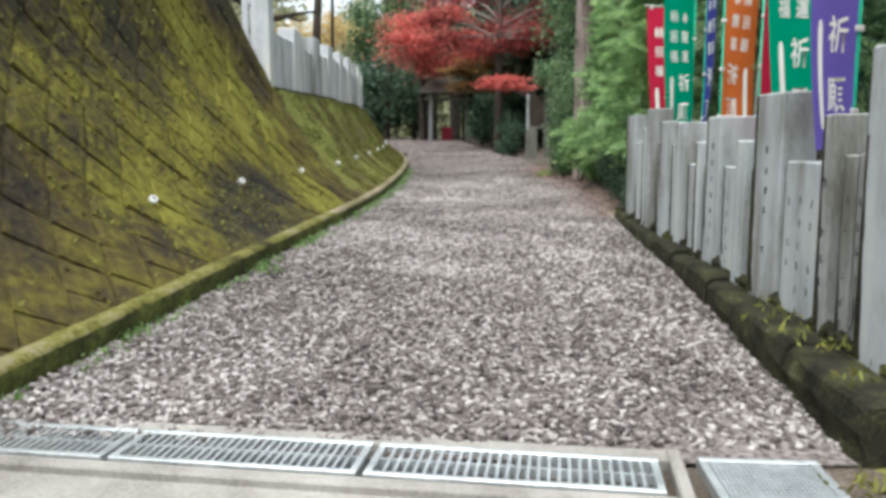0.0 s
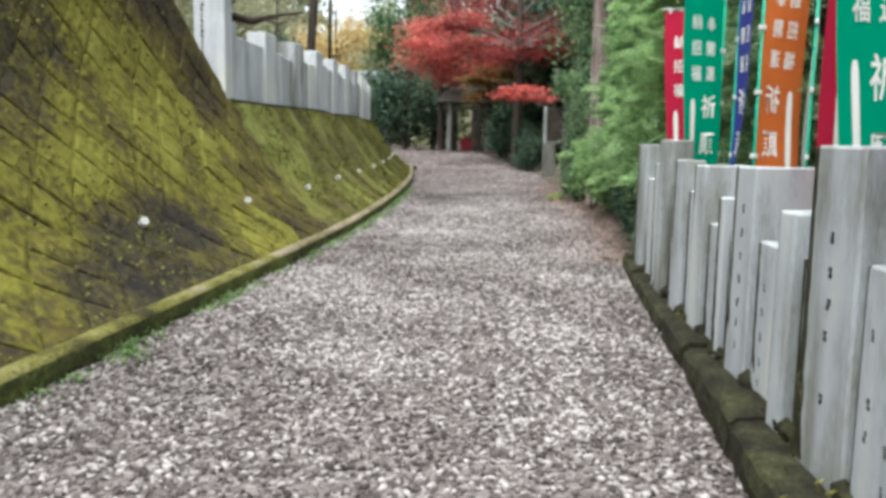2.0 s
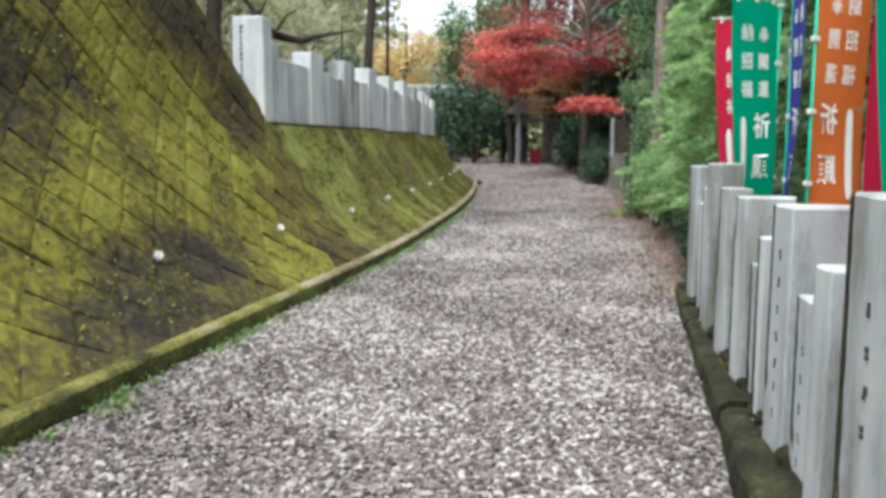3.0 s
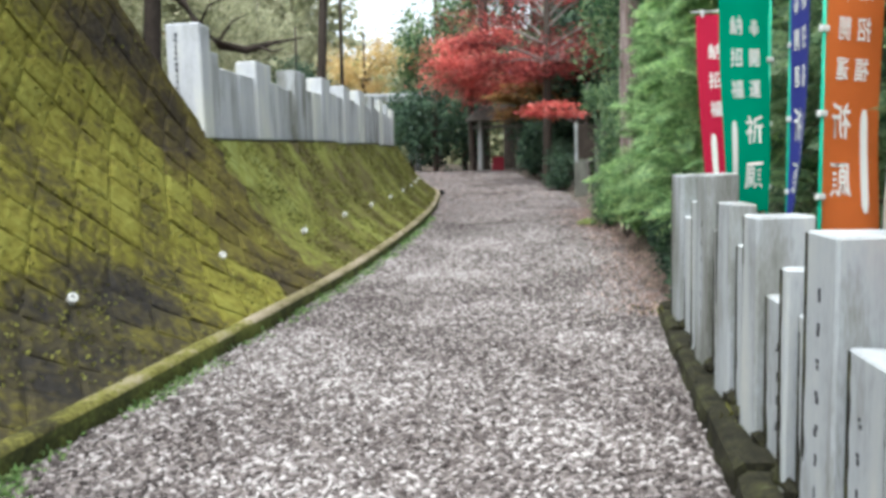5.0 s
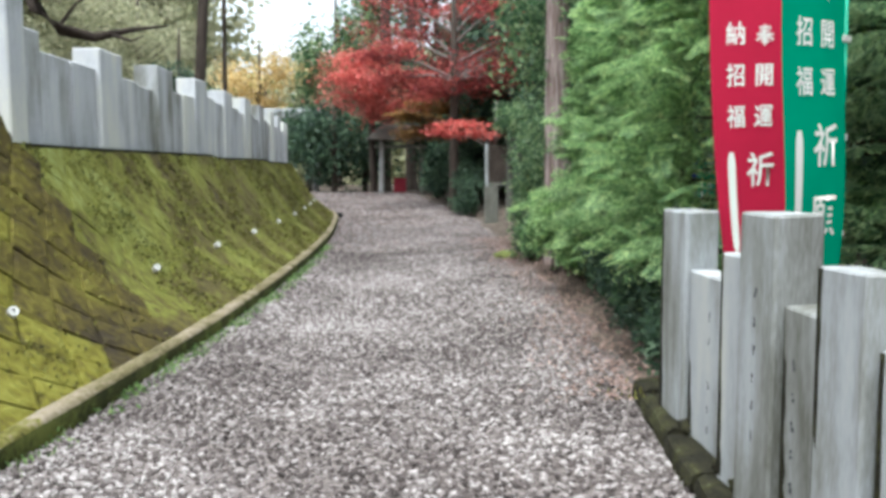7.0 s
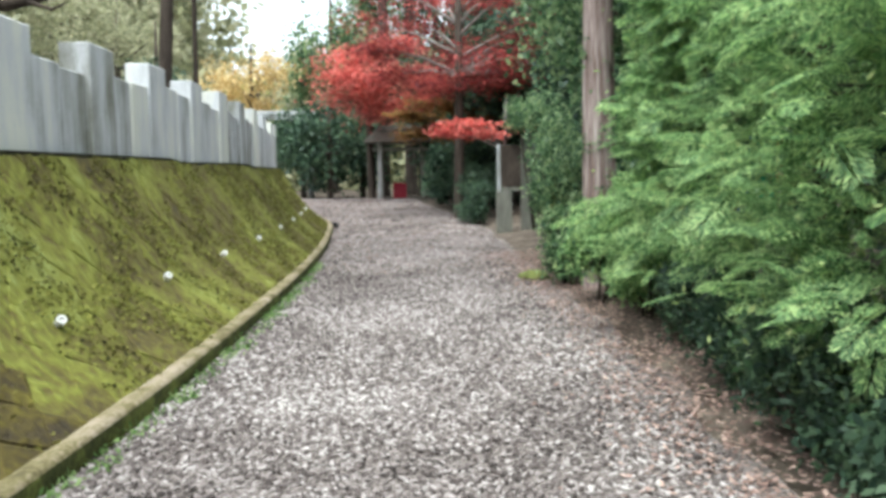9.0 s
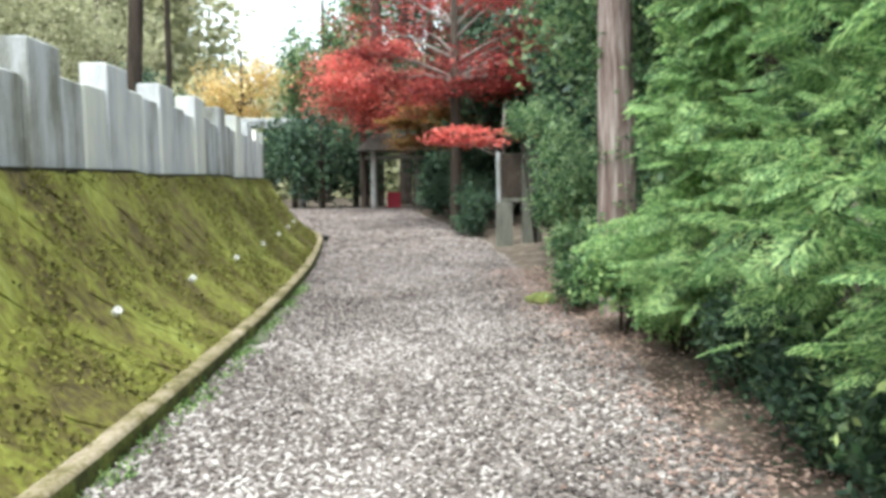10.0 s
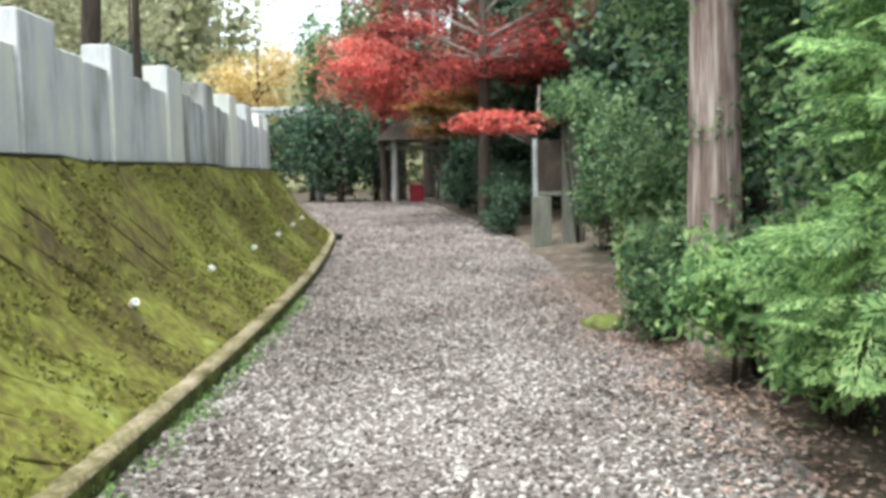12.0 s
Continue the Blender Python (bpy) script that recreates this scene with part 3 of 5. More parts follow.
# ---- weep pipes in the wall ----
WEEPS = [(4.3, 1.06), (6.6, 1.1), (8.75, 1.135), (11.18, 1.15), (13.82, 1.17), (16.15, 1.22), (18.4, 1.25), (20.7, 1.29), (23.05, 1.34), (25.4, 1.38), (27.8, 1.42), (30.1, 1.46)]
for y, z in WEEPS:
    s = float(np.interp(y, _ys, _arc))
    w = 0.4
    for _ in range(30):
        p, along, up, normal = wall_point(s, w, 0.03)
        w += (z - p.z) * 0.7
        s += y - p.y
    bm = bmesh.new()
    outer, inner = [], []
    for ring, rad, dep in ((0, 0.033, -0.12), (1, 0.036, 0.035), (2, 0.022, 0.035), (3, 0.02, 0.01)):
        outer.append([bm.verts.new((rad * math.cos(k * math.pi / 6), rad * math.sin(k * math.pi / 6), dep)) for k in range(12)])
    for u, v in zip(outer, outer[1:]):
        for k in range(12):
            bm.faces.new((u[k], u[(k + 1) % 12], v[(k + 1) % 12], v[k]))
    bm.faces.new(outer[-1])
    me = bpy.data.meshes.new("weep_pipe")
    bm.to_mesh(me)
    bm.free()
    ob = obj("weep_pipe", me, M_WHITE, label="short white plastic weep pipe in the mossy wall", category="drain pipe", group="weep pipes in the wall")
    ob.matrix_basis = Matrix.Translation(p) @ (normal * 0.8 + Vector((0, -0.5, 0))).to_track_quat("Z", "Y").to_matrix().to_4x4()


# ---- banners ----
HOU = [((-0.28, 0.30), (0.28, 0.30)), ((-0.24, 0.16), (0.24, 0.16)), ((-0.42, 0.02), (0.42, 0.02)), ((0.0, 0.44), (-0.06, 0.02)), ((-0.06, 0.02), (-0.42, -0.24)), ((0.06, 0.02), (0.42, -0.24)),
       ((-0.18, -0.15), (0.18, -0.15)), ((-0.21, -0.28), (0.21, -0.28)), ((0.0, -0.04), (0.0, -0.46))]


def strokes(lines, size, wide):
    """A character drawn as straight brush strokes."""
    bm = bmesh.new()
    for k, (a, b) in enumerate(lines):
        a, b = Vector((*a, 0)), Vector((*b, 0))
        d = (b - a).normalized()
        q = Vector((-d.y, d.x, 0)) * 0.038
        bm.faces.new([bm.verts.new(Vector(((p.x) * size * wide, p.y * size, 0.0003 * k))) for p in (a - q, b - q, b + q, a + q)])
    return bm


def glyph(ch, size, wide=1.0):
    if ch == "奉":
        return strokes(HOU, size, wide)
    cu = bpy.data.curves.new("ch", "FONT")
    cu.body, cu.size, cu.align_x, cu.align_y = ch, size, "CENTER", "CENTER"
    cu.resolution_u = 3
    cu.offset = size * 0.014
    ob = new("ch", cu)
    dg = bpy.context.evaluated_depsgraph_get()
    me = bpy.data.meshes.new_from_object(ob.evaluated_get(dg))
    bpy.data.objects.remove(ob)
    bpy.data.curves.remove(cu)
    bm = bmesh.new()
    bm.from_mesh(me)
    bpy.data.meshes.remove(me)
    for v in bm.verts:
        v.co.x *= wide
    return bm


LINES = [("奉", 0.67, 0.25, 0.13), ("納", 0.32, 0.25, 0.13), ("開", 0.67, 0.46, 0.13), ("招", 0.32, 0.46, 0.13), ("運", 0.67, 0.67, 0.13), ("福", 0.32, 0.67, 0.13), ("祈", 0.64, 0.95, 0.2), ("願", 0.64, 1.26, 0.2)]


def banner(pole, away, top, material, pole_mat, colour, mirrored=False, seed=0, sway=0.1, length=1.5, width=0.45, words=True, drop=0.0):
    """pole: its foot (x, y). away: the flat direction from the pole to the cloth's free edge."""
    ax = Vector((away[0], away[1], 0)).normalized()
    nrm = Vector((ax.y, -ax.x, 0))
    if nrm.dot(Vector((-0.35, -1, 0))) < 0:
        nrm = -nrm
    z0 = float(ground_z(pole[1])) + 0.02
    b = thing("nobori_banner", (pole[0], pole[1], z0), f"{colour} cloth banner with white characters hanging from a pole", "banner", "prayer banners along the fence")
    r = random.Random(seed)
    ph = r.uniform(0, 6)

    def at(u, v, lift=0.0):
        """u: metres from the pole, v: metres down from the top."""
        f = (v / length) ** 1.6
        wave = 0.022 * math.sin(u * 9 + ph + v * 1.6) * (0.3 + f) + 0.03 * f * math.sin(v * 3 + ph * 2)
        pull = -sway * f * (u / width)
        return ax * (0.012 + u * (1 - 0.12 * f) + pull * 0.6) + nrm * (wave + lift) + Vector((0, 0, top - z0 - v - 0.03 * f * u / width))

    bm = bmesh.new()
    NU, NV = 10, 26
    grid = [[bm.verts.new(at(width * i / NU, length * j / NV)) for i in range(NU + 1)] for j in range(NV + 1)]
    for j in range(NV):
        for i in range(NU):
            f = bm.faces.new((grid[j][i], grid[j][i + 1], grid[j + 1][i + 1], grid[j + 1][i]))
            f.smooth = True
    c = part("cloth", bm, material, b)
    flip = (ax.x < 0) != mirrored
    if words:
        for ch, u, v, size in LINES:
            bm = glyph(ch, size, 0.85)
            for vert in bm.verts:
                uu = u * width + vert.co.x
                if flip:
                    uu = width - uu
                vv = v * (1 + drop) + drop * 0.4 - vert.co.y
                vert.co = at(uu, vv, 0.004 + vert.co.z)
            part("character", bm, M_INK, c, "white printed character")
        bm = bmesh.new()
        cols = []
        for j in range(15):
            v = 0.87 * (1 + drop) + 0.55 * j / 14
            hw = 0.026 * math.sqrt(max(0.05, 1 - (abs(j - 7) / 7.2) ** 10))
            row = []
            for q in (-1, 1):
                uu = 0.24 * width + q * hw
                row.append(bm.verts.new(at(width - uu if flip else uu, v, 0.004)))
            cols.append(row)
        for a, d in zip(cols, cols[1:]):
            bm.faces.new((a[0], a[1], d[1], d[0]))
        part("name_strip", bm, M_INK, c, "blank white printed strip")
    part("pole", tube([(0, 0, -0.05), (0, 0, 1.2), (0, 0, top - z0 + 0.06)], [0.011, 0.011, 0.009], 8), pole_mat, b)
    bar0, bar1 = Vector((0, 0, top - z0 + 0.02)), ax * (width + 0.05) + Vector((0, 0, top - z0 + 0.025))
    part("crossbar", tube([bar0 - ax * 0.02, bar1], [0.006, 0.006], 6), M_WHITE, b)
    for u in (0.06, width * 0.5, width - 0.05):
        q = at(u, 0)
        part("top_loop", box(q.x - 0.012, q.x + 0.012, q.y - 0.008, q.y + 0.008, q.z - 0.02, q.z + 0.035, 0.003), M_WHITE, b)
    for k in range(4):
        v = 0.02 + 0.44 * k
        p = part("side_tab", box(-0.03, 0.03, -0.013, 0.013, -0.016, 0.016, 0.004), M_WHITE, b)
        p.matrix_basis = Matrix.Translation((0, 0, top - z0 - v)) @ Matrix.Rotation(math.atan2(ax.y, ax.x), 4, "Z")
    return b


banner((2.73, 10.1), (-1, 0.08), 3.15, M_CRED, M_WHITE, "crimson", False, 1, 0.12, 1.6, drop=0.07)
banner((2.6, 9.28), (-0.85, -0.5), 3.15, M_CGREEN, M_POLE, "green", False, 2, 0.1)
banner((2.5, 8.5), (-0.1, -1), 3.15, M_CBLUE, M_POLE, "dark blue", False, 3, 0.05)
banner((2.47, 7.85), (0.85, 0.5), 3.15, M_CORANGE, M_POLE, "orange", True, 4, 0.02, 1.52)
banner((2.72, 7.55), (0.36, 0.93), 3.15, M_CWHITE, M_POLE, "white", True, 5, 0.03, words=False)
banner((2.56, 6.0), (-0.85, -0.3), 3.1, M_CRED, M_WHITE, "crimson", False, 6, -0.1, 1.5)
banner((2.36, 5.5), (-0.82, -0.32), 3.1, M_CGREEN, M_POLE, "green", False, 7, 0.02, 1.45)
banner((2.16, 4.56), (-0.7, -0.45), 3.1, M_CPURPLE, M_POLE, "purple", False, 8, -0.02, 1.52, 0.42)
banner((2.5, 4.0), (-1, 0.0), 3.2, M_CORANGE, M_WHITE, "orange", False, 9, 0.02, 1.15)
for x, m, c in ((6.2, M_CBLUE, "dark blue"), (6.6, M_CGREEN, "green"), (7.0, M_CRED, "crimson")):
    banner((x + 0.2, 22.6), (-1, 0.1), 2.9, m, M_POLE, c, False, int(x * 10), 0.05, 1.4, 0.42)

# ---- foliage ----
rng = np.random.default_rng(11)


def leaf_cards(points, size, droop=0.2, flat=0.0, aspect=0.45):
    """One folded diamond leaf (4 corners) at each point, turned at random. flat: how level the leaves lie."""
    n = len(points)
    a = rng.normal(size=(n, 3))
    a[:, 2] = a[:, 2] * (1 - flat) - droop
    a /= np.linalg.norm(a, axis=1)[:, None]
    up = rng.normal(size=(n, 3)) * (1 - flat)
    up[:, 2] += 0.6 + 2 * flat
    b = np.cross(a, up)
    b /= np.linalg.norm(b, axis=1)[:, None] + 1e-9
    c = np.cross(b, a)
    L = (size * rng.uniform(0.6, 1.3, n))[:, None]
    W = L * aspect
    p = np.asarray(points)
    v = np.empty((n, 4, 3))
    v[:, 0] = p
    v[:, 1] = p + a * L * 0.5 + b * W * 0.5 - c * L * 0.06
    v[:, 2] = p + a * L
    v[:, 3] = p + a * L * 0.5 - b * W * 0.5 - c * L * 0.06
    return v.reshape(-1, 3), np.arange(n * 4).reshape(-1, 4)


def merge(chunks):
    vs, fs, k = [], [], 0
    for v, f in chunks:
        vs.append(v)
        fs.append(f + k)
        k += len(v)
    return np.concatenate(vs), np.concatenate(fs)


def blob_points(centre, radii, n, shell=0.55, lumps=0.25):
    """Points in an uneven ellipsoid, most of them near its skin."""
    d = rng.normal(size=(n, 3))
    d /= np.linalg.norm(d, axis=1)[:, None]
    ph = rng.uniform(0, 6, 3)
    bump = 1 + lumps * (np.sin(d[:, 0] * 5 + ph[0]) + np.sin(d[:, 1] * 6 + ph[1]) + np.sin(d[:, 2] * 5 + ph[2])) / 1.5
    r = rng.uniform(shell, 1, n) ** 0.7 * bump
    return np.asarray(centre) + d * r[:, None] * np.asarray(radii)


def spray_template(seed):
    """A flat, drooping cypress spray about 1 m long along +x: small scale-leaf blades in fans."""
    r = np.random.default_rng(seed)
    pts, dirs, ln = [], [], []
    for side in (-1, 1):
        for k in range(10):
            t = 0.08 + 0.9 * k / 10
            base = np.array([t, 0, 0])
            length = 0.42 * (1 - t) + 0.10
            ang = side * (0.75 + r.uniform(-0.12, 0.12))
            d = np.array([math.cos(ang), math.sin(ang), -0.1])
            for q in range(4):
                u = (q + 0.7) / 4 * length
                for s2 in (-1, 1):
                    a2 = ang + s2 * 0.6 + r.uniform(-0.15, 0.15)
                    pts.append(base + d * u)
                    dirs.append((math.cos(a2), math.sin(a2), -0.15 + r.uniform(-0.1, 0.1)))
                    ln.append(0.125 * (1.1 - 0.5 * u / length))
    p, d, l = np.array(pts), np.array(dirs), np.array(ln)
    d /= np.linalg.norm(d, axis=1)[:, None]
    b = np.cross(d, [0, 0, 1.0])
    b /= np.linalg.norm(b, axis=1)[:, None]
    v = np.empty((len(p), 4, 3))
    v[:, 0] = p
    v[:, 1] = p + d * l[:, None] * 0.55 + b * l[:, None] * 0.15
    v[:, 2] = p + d * l[:, None]
    v[:, 3] = p + d * l[:, None] * 0.55 - b * l[:, None] * 0.15
    v = v.reshape(-1, 3)
    v[:, 2] -= 0.28 * v[:, 0] ** 2 + 0.25 * np.abs(v[:, 1]) ** 1.5
    return v


SPRAYS = [spray_template(s) for s in range(4)]


def sprays(bases, headings, sizes, pitch=-0.1):
    out, k = [], 0
    for i, (p, h, s) in enumerate(zip(bases, headings, sizes)):
        t = SPRAYS[i % 4]
        e = Euler((float(rng.normal(0, 0.6)), pitch + float(rng.normal(0, 0.45)), h)).to_matrix()
        out.append(t @ (np.array(e).T * s) + np.asarray(p))
    v = np.concatenate(out)
    return v, np.arange(len(v)).reshape(-1, 4)


def limb_set(base, top, n, reach, seed, r0=0.03, start=0.25, rise=0.1):
    r = random.Random(seed)
    out = []
    base, top = Vector(base), Vector(top)
    for k in range(n):
        t = start + (0.98 - start) * (k + r.random()) / n
        p = base.lerp(top, t)
        a = r.uniform(0, 2 * math.pi)
        L = reach * (1.1 - 0.5 * t) * r.uniform(0.6, 1.1)
        d = Vector((math.cos(a), math.sin(a), 0))
        pts = [p, p + d * L * 0.5 + Vector((0, 0, rise * L)), p + d * L + Vector((0, 0, rise * L * 1.2 + r.uniform(-0.1, 0.1)))]
        out.append(tube(pts, [r0 * (1.2 - t), r0 * 0.6 * (1.2 - t), r0 * 0.2], 5))
    return out


def cypress(place, height, reach, n, label, low=0.2, density=1.0, size=0.55, seed=0, material=None, facing=None):
    x, y = place
    z = float(ground_z(y)) + 0.1
    t = thing("cypress_tree", (x, y, z), label, "tree", "young cypresses beside the path")
    r = random.Random(seed)
    part("trunk", tube([(0, 0, -0.3), (0.03, 0.02, height * 0.5), (0, 0, height)], [0.075, 0.05, 0.012], 8, 0.1, seed), M_BARK2, t)
    for lm in limb_set((0, 0, 0.1), (0, 0, height), 26, reach * 0.8, seed, 0.022, low / height, -0.02):
        part("limb", lm, M_BARK2, t)
    b, h, s = [], [], []
    for k in range(n):
        u = r.random() ** 0.9
        zz = low + (height - low) * u
        R = reach * (1.0 - 0.72 * u) * (0.75 + 0.5 * noise.noise((k * 0.0, zz * 1.7, seed)) + 0.2)
        a = r.uniform(0, 2 * math.pi) if facing is None or r.random() < 0.3 else facing + r.gauss(0, 0.9)
        rad = R * math.sqrt(r.uniform(0.12, 1.0))
        b.append((math.cos(a) * rad * 0.75, math.sin(a) * rad * 0.75, zz + 0.15 * rad + r.uniform(-0.12, 0.12)))
        h.append(a + r.gauss(0, 0.5))
        s.append(size * r.uniform(0.4, 1.25))
    v, f = sprays(b, h, s)
    obj("crown", fast_mesh("crown", v, f), material or M_HINOKI, t, "feathery drooping green sprays")
    if material is None:
        q = np.array(b)[rng.integers(0, n, n * 5)] + rng.normal(size=(n * 5, 3)) * 0.2
        v, f = leaf_cards(q, 0.06, 0.25, 0.2, 0.4)
        obj("leaf_mix", fast_mesh("leaf_mix", v, f), M_LEAFMIX, t, "small pale leaves among the sprays")
    return t


def set_back(x, y):
    """Things past the fence lie deeper along the sight line up the path: their place and scale."""
    k = float(np.interp(y, [13, 16, 18, 20, 22, 24.3, 26, 30, 34], [1.0, 1.07, 1.1, 1.155, 1.22, 1.295, 1.35, 1.45, 1.53]))
    return 0.65 + (x - 0.65) * k, 9 + (y - 9) * k, k


def shrub(place, radii, n, size, material, label, name="shrub", seed=0, z_off=0.0, group="shrubs beside the path", lumps=0.3):
    x, y, k = set_back(*place)
    radii, size, z_off = tuple(q * k for q in radii), size * math.sqrt(k), z_off * k
    z = float(ground_z(y)) + 0.03
    t = thing(name, (x, y, z), label, "shrub", group)
    stems = []
    r = random.Random(seed)
    for k in range(5):
        a = r.uniform(0, 6.28)
        e = Vector((math.cos(a) * radii[0] * 0.6, math.sin(a) * radii[1] * 0.6, z_off + radii[2] * r.uniform(0.8, 1.6)))
        stems.append(tube([(e.x * 0.1, e.y * 0.1, -0.1), e * 0.55, e], [0.022, 0.014, 0.005], 5))
    for st in stems:
        part("stem", st, M_BARK2, t)
    pts = []
    for k in range(9):
        a = rng.uniform(0, 6.28)
        c = np.array([math.cos(a) * radii[0] * 0.5, math.sin(a) * radii[1] * 0.5, z_off + radii[2] * (1 + rng.uniform(-0.6, 0.6))])
        pts.append(blob_points(c, np.array(radii) * 0.55, n // 9, 0.3, lumps))
    v, f = leaf_cards(np.concatenate(pts), size, 0.15)
    obj("crown", fast_mesh("crown", v, f), material, t, "dense small leaves")
    return t


def tree(place, height, trunk_r, crown_c, crown_r, n, size, material, bark, label, name="tree", seed=0, clumps=12, flat=0.2, lean=(0, 0), z=None, aspect=0.5, group="", spread=0.62, layer=1.0, deep=True, twigs=None):
    """Trunk, limbs that reach the clumps, and a crown of many leaves. crown_c: relative to the foot."""
    x, y = place
    if deep:
        x, y, k = set_back(x, y)
        height, trunk_r, size = height * k, trunk_r * k, size * math.sqrt(k)
        crown_c, crown_r, lean = tuple(q * k for q in crown_c), tuple(q * k for q in crown_r), tuple(q * k for q in lean)
        z = None
    z = (float(ground_z(y)) if z is None else z)
    t = thing(name, (x, y, z), label, "tree", group)
    r = random.Random(seed)
    top = Vector((lean[0], lean[1], height))
    mid = top * 0.5 + Vector((r.uniform(-0.1, 0.1), r.uniform(-0.1, 0.1), 0))
    part("trunk", tube([(0, 0, -0.3), (0, 0, 0.05), mid * 0.5, mid, top], [trunk_r * 1.35, trunk_r * 1.1, trunk_r * 0.95, trunk_r * 0.8, trunk_r * 0.3], 12, 0.06, seed), bark, t)
    limbs, pts = [], []
    cc = Vector(crown_c)
    for k in range(clumps):
        a, b = r.uniform(0, 6.28), r.uniform(-0.9, 0.9)
        q = math.sqrt(1 - b * b)
        c = cc + Vector((math.cos(a) * q * crown_r[0] * spread, math.sin(a) * q * crown_r[1] * spread, b * crown_r[2] * spread * 1.1))
        s = mid.lerp(top, min(0.95, max(0.0, (c.z - mid.z) / max(0.1, top.z - mid.z) - 0.25)))
        limbs.append(tube([s, s.lerp(c, 0.5) + Vector((0, 0, 0.12)), c], [trunk_r * 0.35, trunk_r * 0.2, trunk_r * 0.05], 6))
        pts.append(blob_points(c, np.array(crown_r) * r.uniform(0.36, 0.52) * np.array([1, 1, layer]), n // clumps, 0.15, 0.3))
    for lm in limbs:
        part("limb", lm, twigs or bark, t)
    v, f = leaf_cards(np.concatenate(pts), size, 0.2, flat, aspect)
    obj("crown", fast_mesh("crown", v, f), material, t, "leafy crown")
    return t


# cypresses beside the path
CY = [((3.2, 12.3), 4.8, 1.25, 660, 21), ((3.35, 13.9), 5.2, 1.3, 640, 22), ((3.2, 15.9), 3.8, 1.15, 640, 23), ((4.1, 11.2), 5.5, 1.5, 260, 24)]
for (p, h, rch, n, sd) in CY:
    cypress(p, h, rch, n, "bright green young cypress with drooping feathery sprays beside the gravel", 0.5, 1, 0.4, sd, facing=math.pi * 1.1)
CY2 = [((4.0, 9.4), 5.5, 1.5, 220, 31), ((4.1, 7.6), 5.5, 1.5, 240, 32), ((4.2, 5.6), 5.0, 1.5, 180, 33), ((4.3, 3.4), 5.0, 1.5, 110, 34), ((3.75, 10.8), 4.0, 0.95, 260, 35)]
for (p, h, rch, n, sd) in CY2:
    cypress(p, h, rch, n, "dark green cypress with feathery sprays behind the banners", 0.3, 1, 0.55, sd, material=M_LEAF, facing=math.pi * 1.1)

# leaning pine behind the upper fence
pine = thing("pine_tree", (-5.4, 17.0, 2.9), "gnarled dark pine with a low curving bough over the fence", "tree")
part("trunk", tube([(0, 0, -0.3), (-0.05, 0, 1.0), (0.05, 0, 2.2), (-0.2, 0.1, 3.6), (-0.3, 0.2, 5.5)], [0.17, 0.15, 0.13, 0.11, 0.06], 10, 0.1, 8), M_BARK2, pine)
part("bough", tube([(0.05, 0, 2.3), (0.55, -0.1, 2.0), (0.95, -0.3, 1.45), (1.35, -0.45, 1.12), (1.8, -0.5, 1.02), (2.25, -0.45, 1.12), (2.7, -0.3, 1.2)], [0.1, 0.1, 0.09, 0.08, 0.065, 0.035, 0.012], 9, 0.12, 9), M_BARK2, pine)
for a, b, c in (((1.3, -0.44, 1.14), (1.5, -0.3, 1.5), (1.75, -0.2, 1.65)), ((2.0, -0.48, 1.06), (2.3, -0.6, 0.95), (2.5, -0.7, 1.0)), ((0.95, -0.3, 1.45), (1.2, -0.5, 1.75), (1.7, -0.6, 1.9))):
    part("twig", tube([a, b, c], [0.03, 0.018, 0.006], 6), M_BARK2, pine)
q = np.concatenate([blob_points((x, y, z), (0.5, 0.5, 0.22), 500, 0.1, 0.3) for x, y, z in ((0.2, 0, 5.2), (-0.8, 0.3, 4.6), (0.6, 0.2, 4.4), (1.7, -0.4, 1.95), (-0.5, -0.3, 3.6))])
v, f = leaf_cards(q, 0.14, -0.3, 0.0, 0.12)
obj("crown", fast_mesh("crown", v, f), M_OLIVE, pine, "thin tufts of pine needles")

# large cedar trunk
cedar = tree((2.9, 19.05), 11.0, 0.22, (0.3, 0.3, 9.8), (1.5, 1.5, 2.0), 6000, 0.2, M_LEAF, M_BARK, "tall cedar with pale peeling fibrous bark beside the path", "cedar_tree", 3, 14, deep=False)

pts = []
for k in range(7):
    a = rng.uniform(2.5, 6.0)
    pts.append(blob_points((0.2 * math.cos(a), 0.2 * math.sin(a), rng.uniform(1.2, 3.4)), (0.16, 0.14, 0.2), 60, 0.2, 0.3))
v, f = leaf_cards(np.concatenate(pts), 0.08, 0.3)
obj("ivy", fast_mesh("ivy", v, f), M_LEAF, cedar, "clumps of glossy ivy on the trunk")

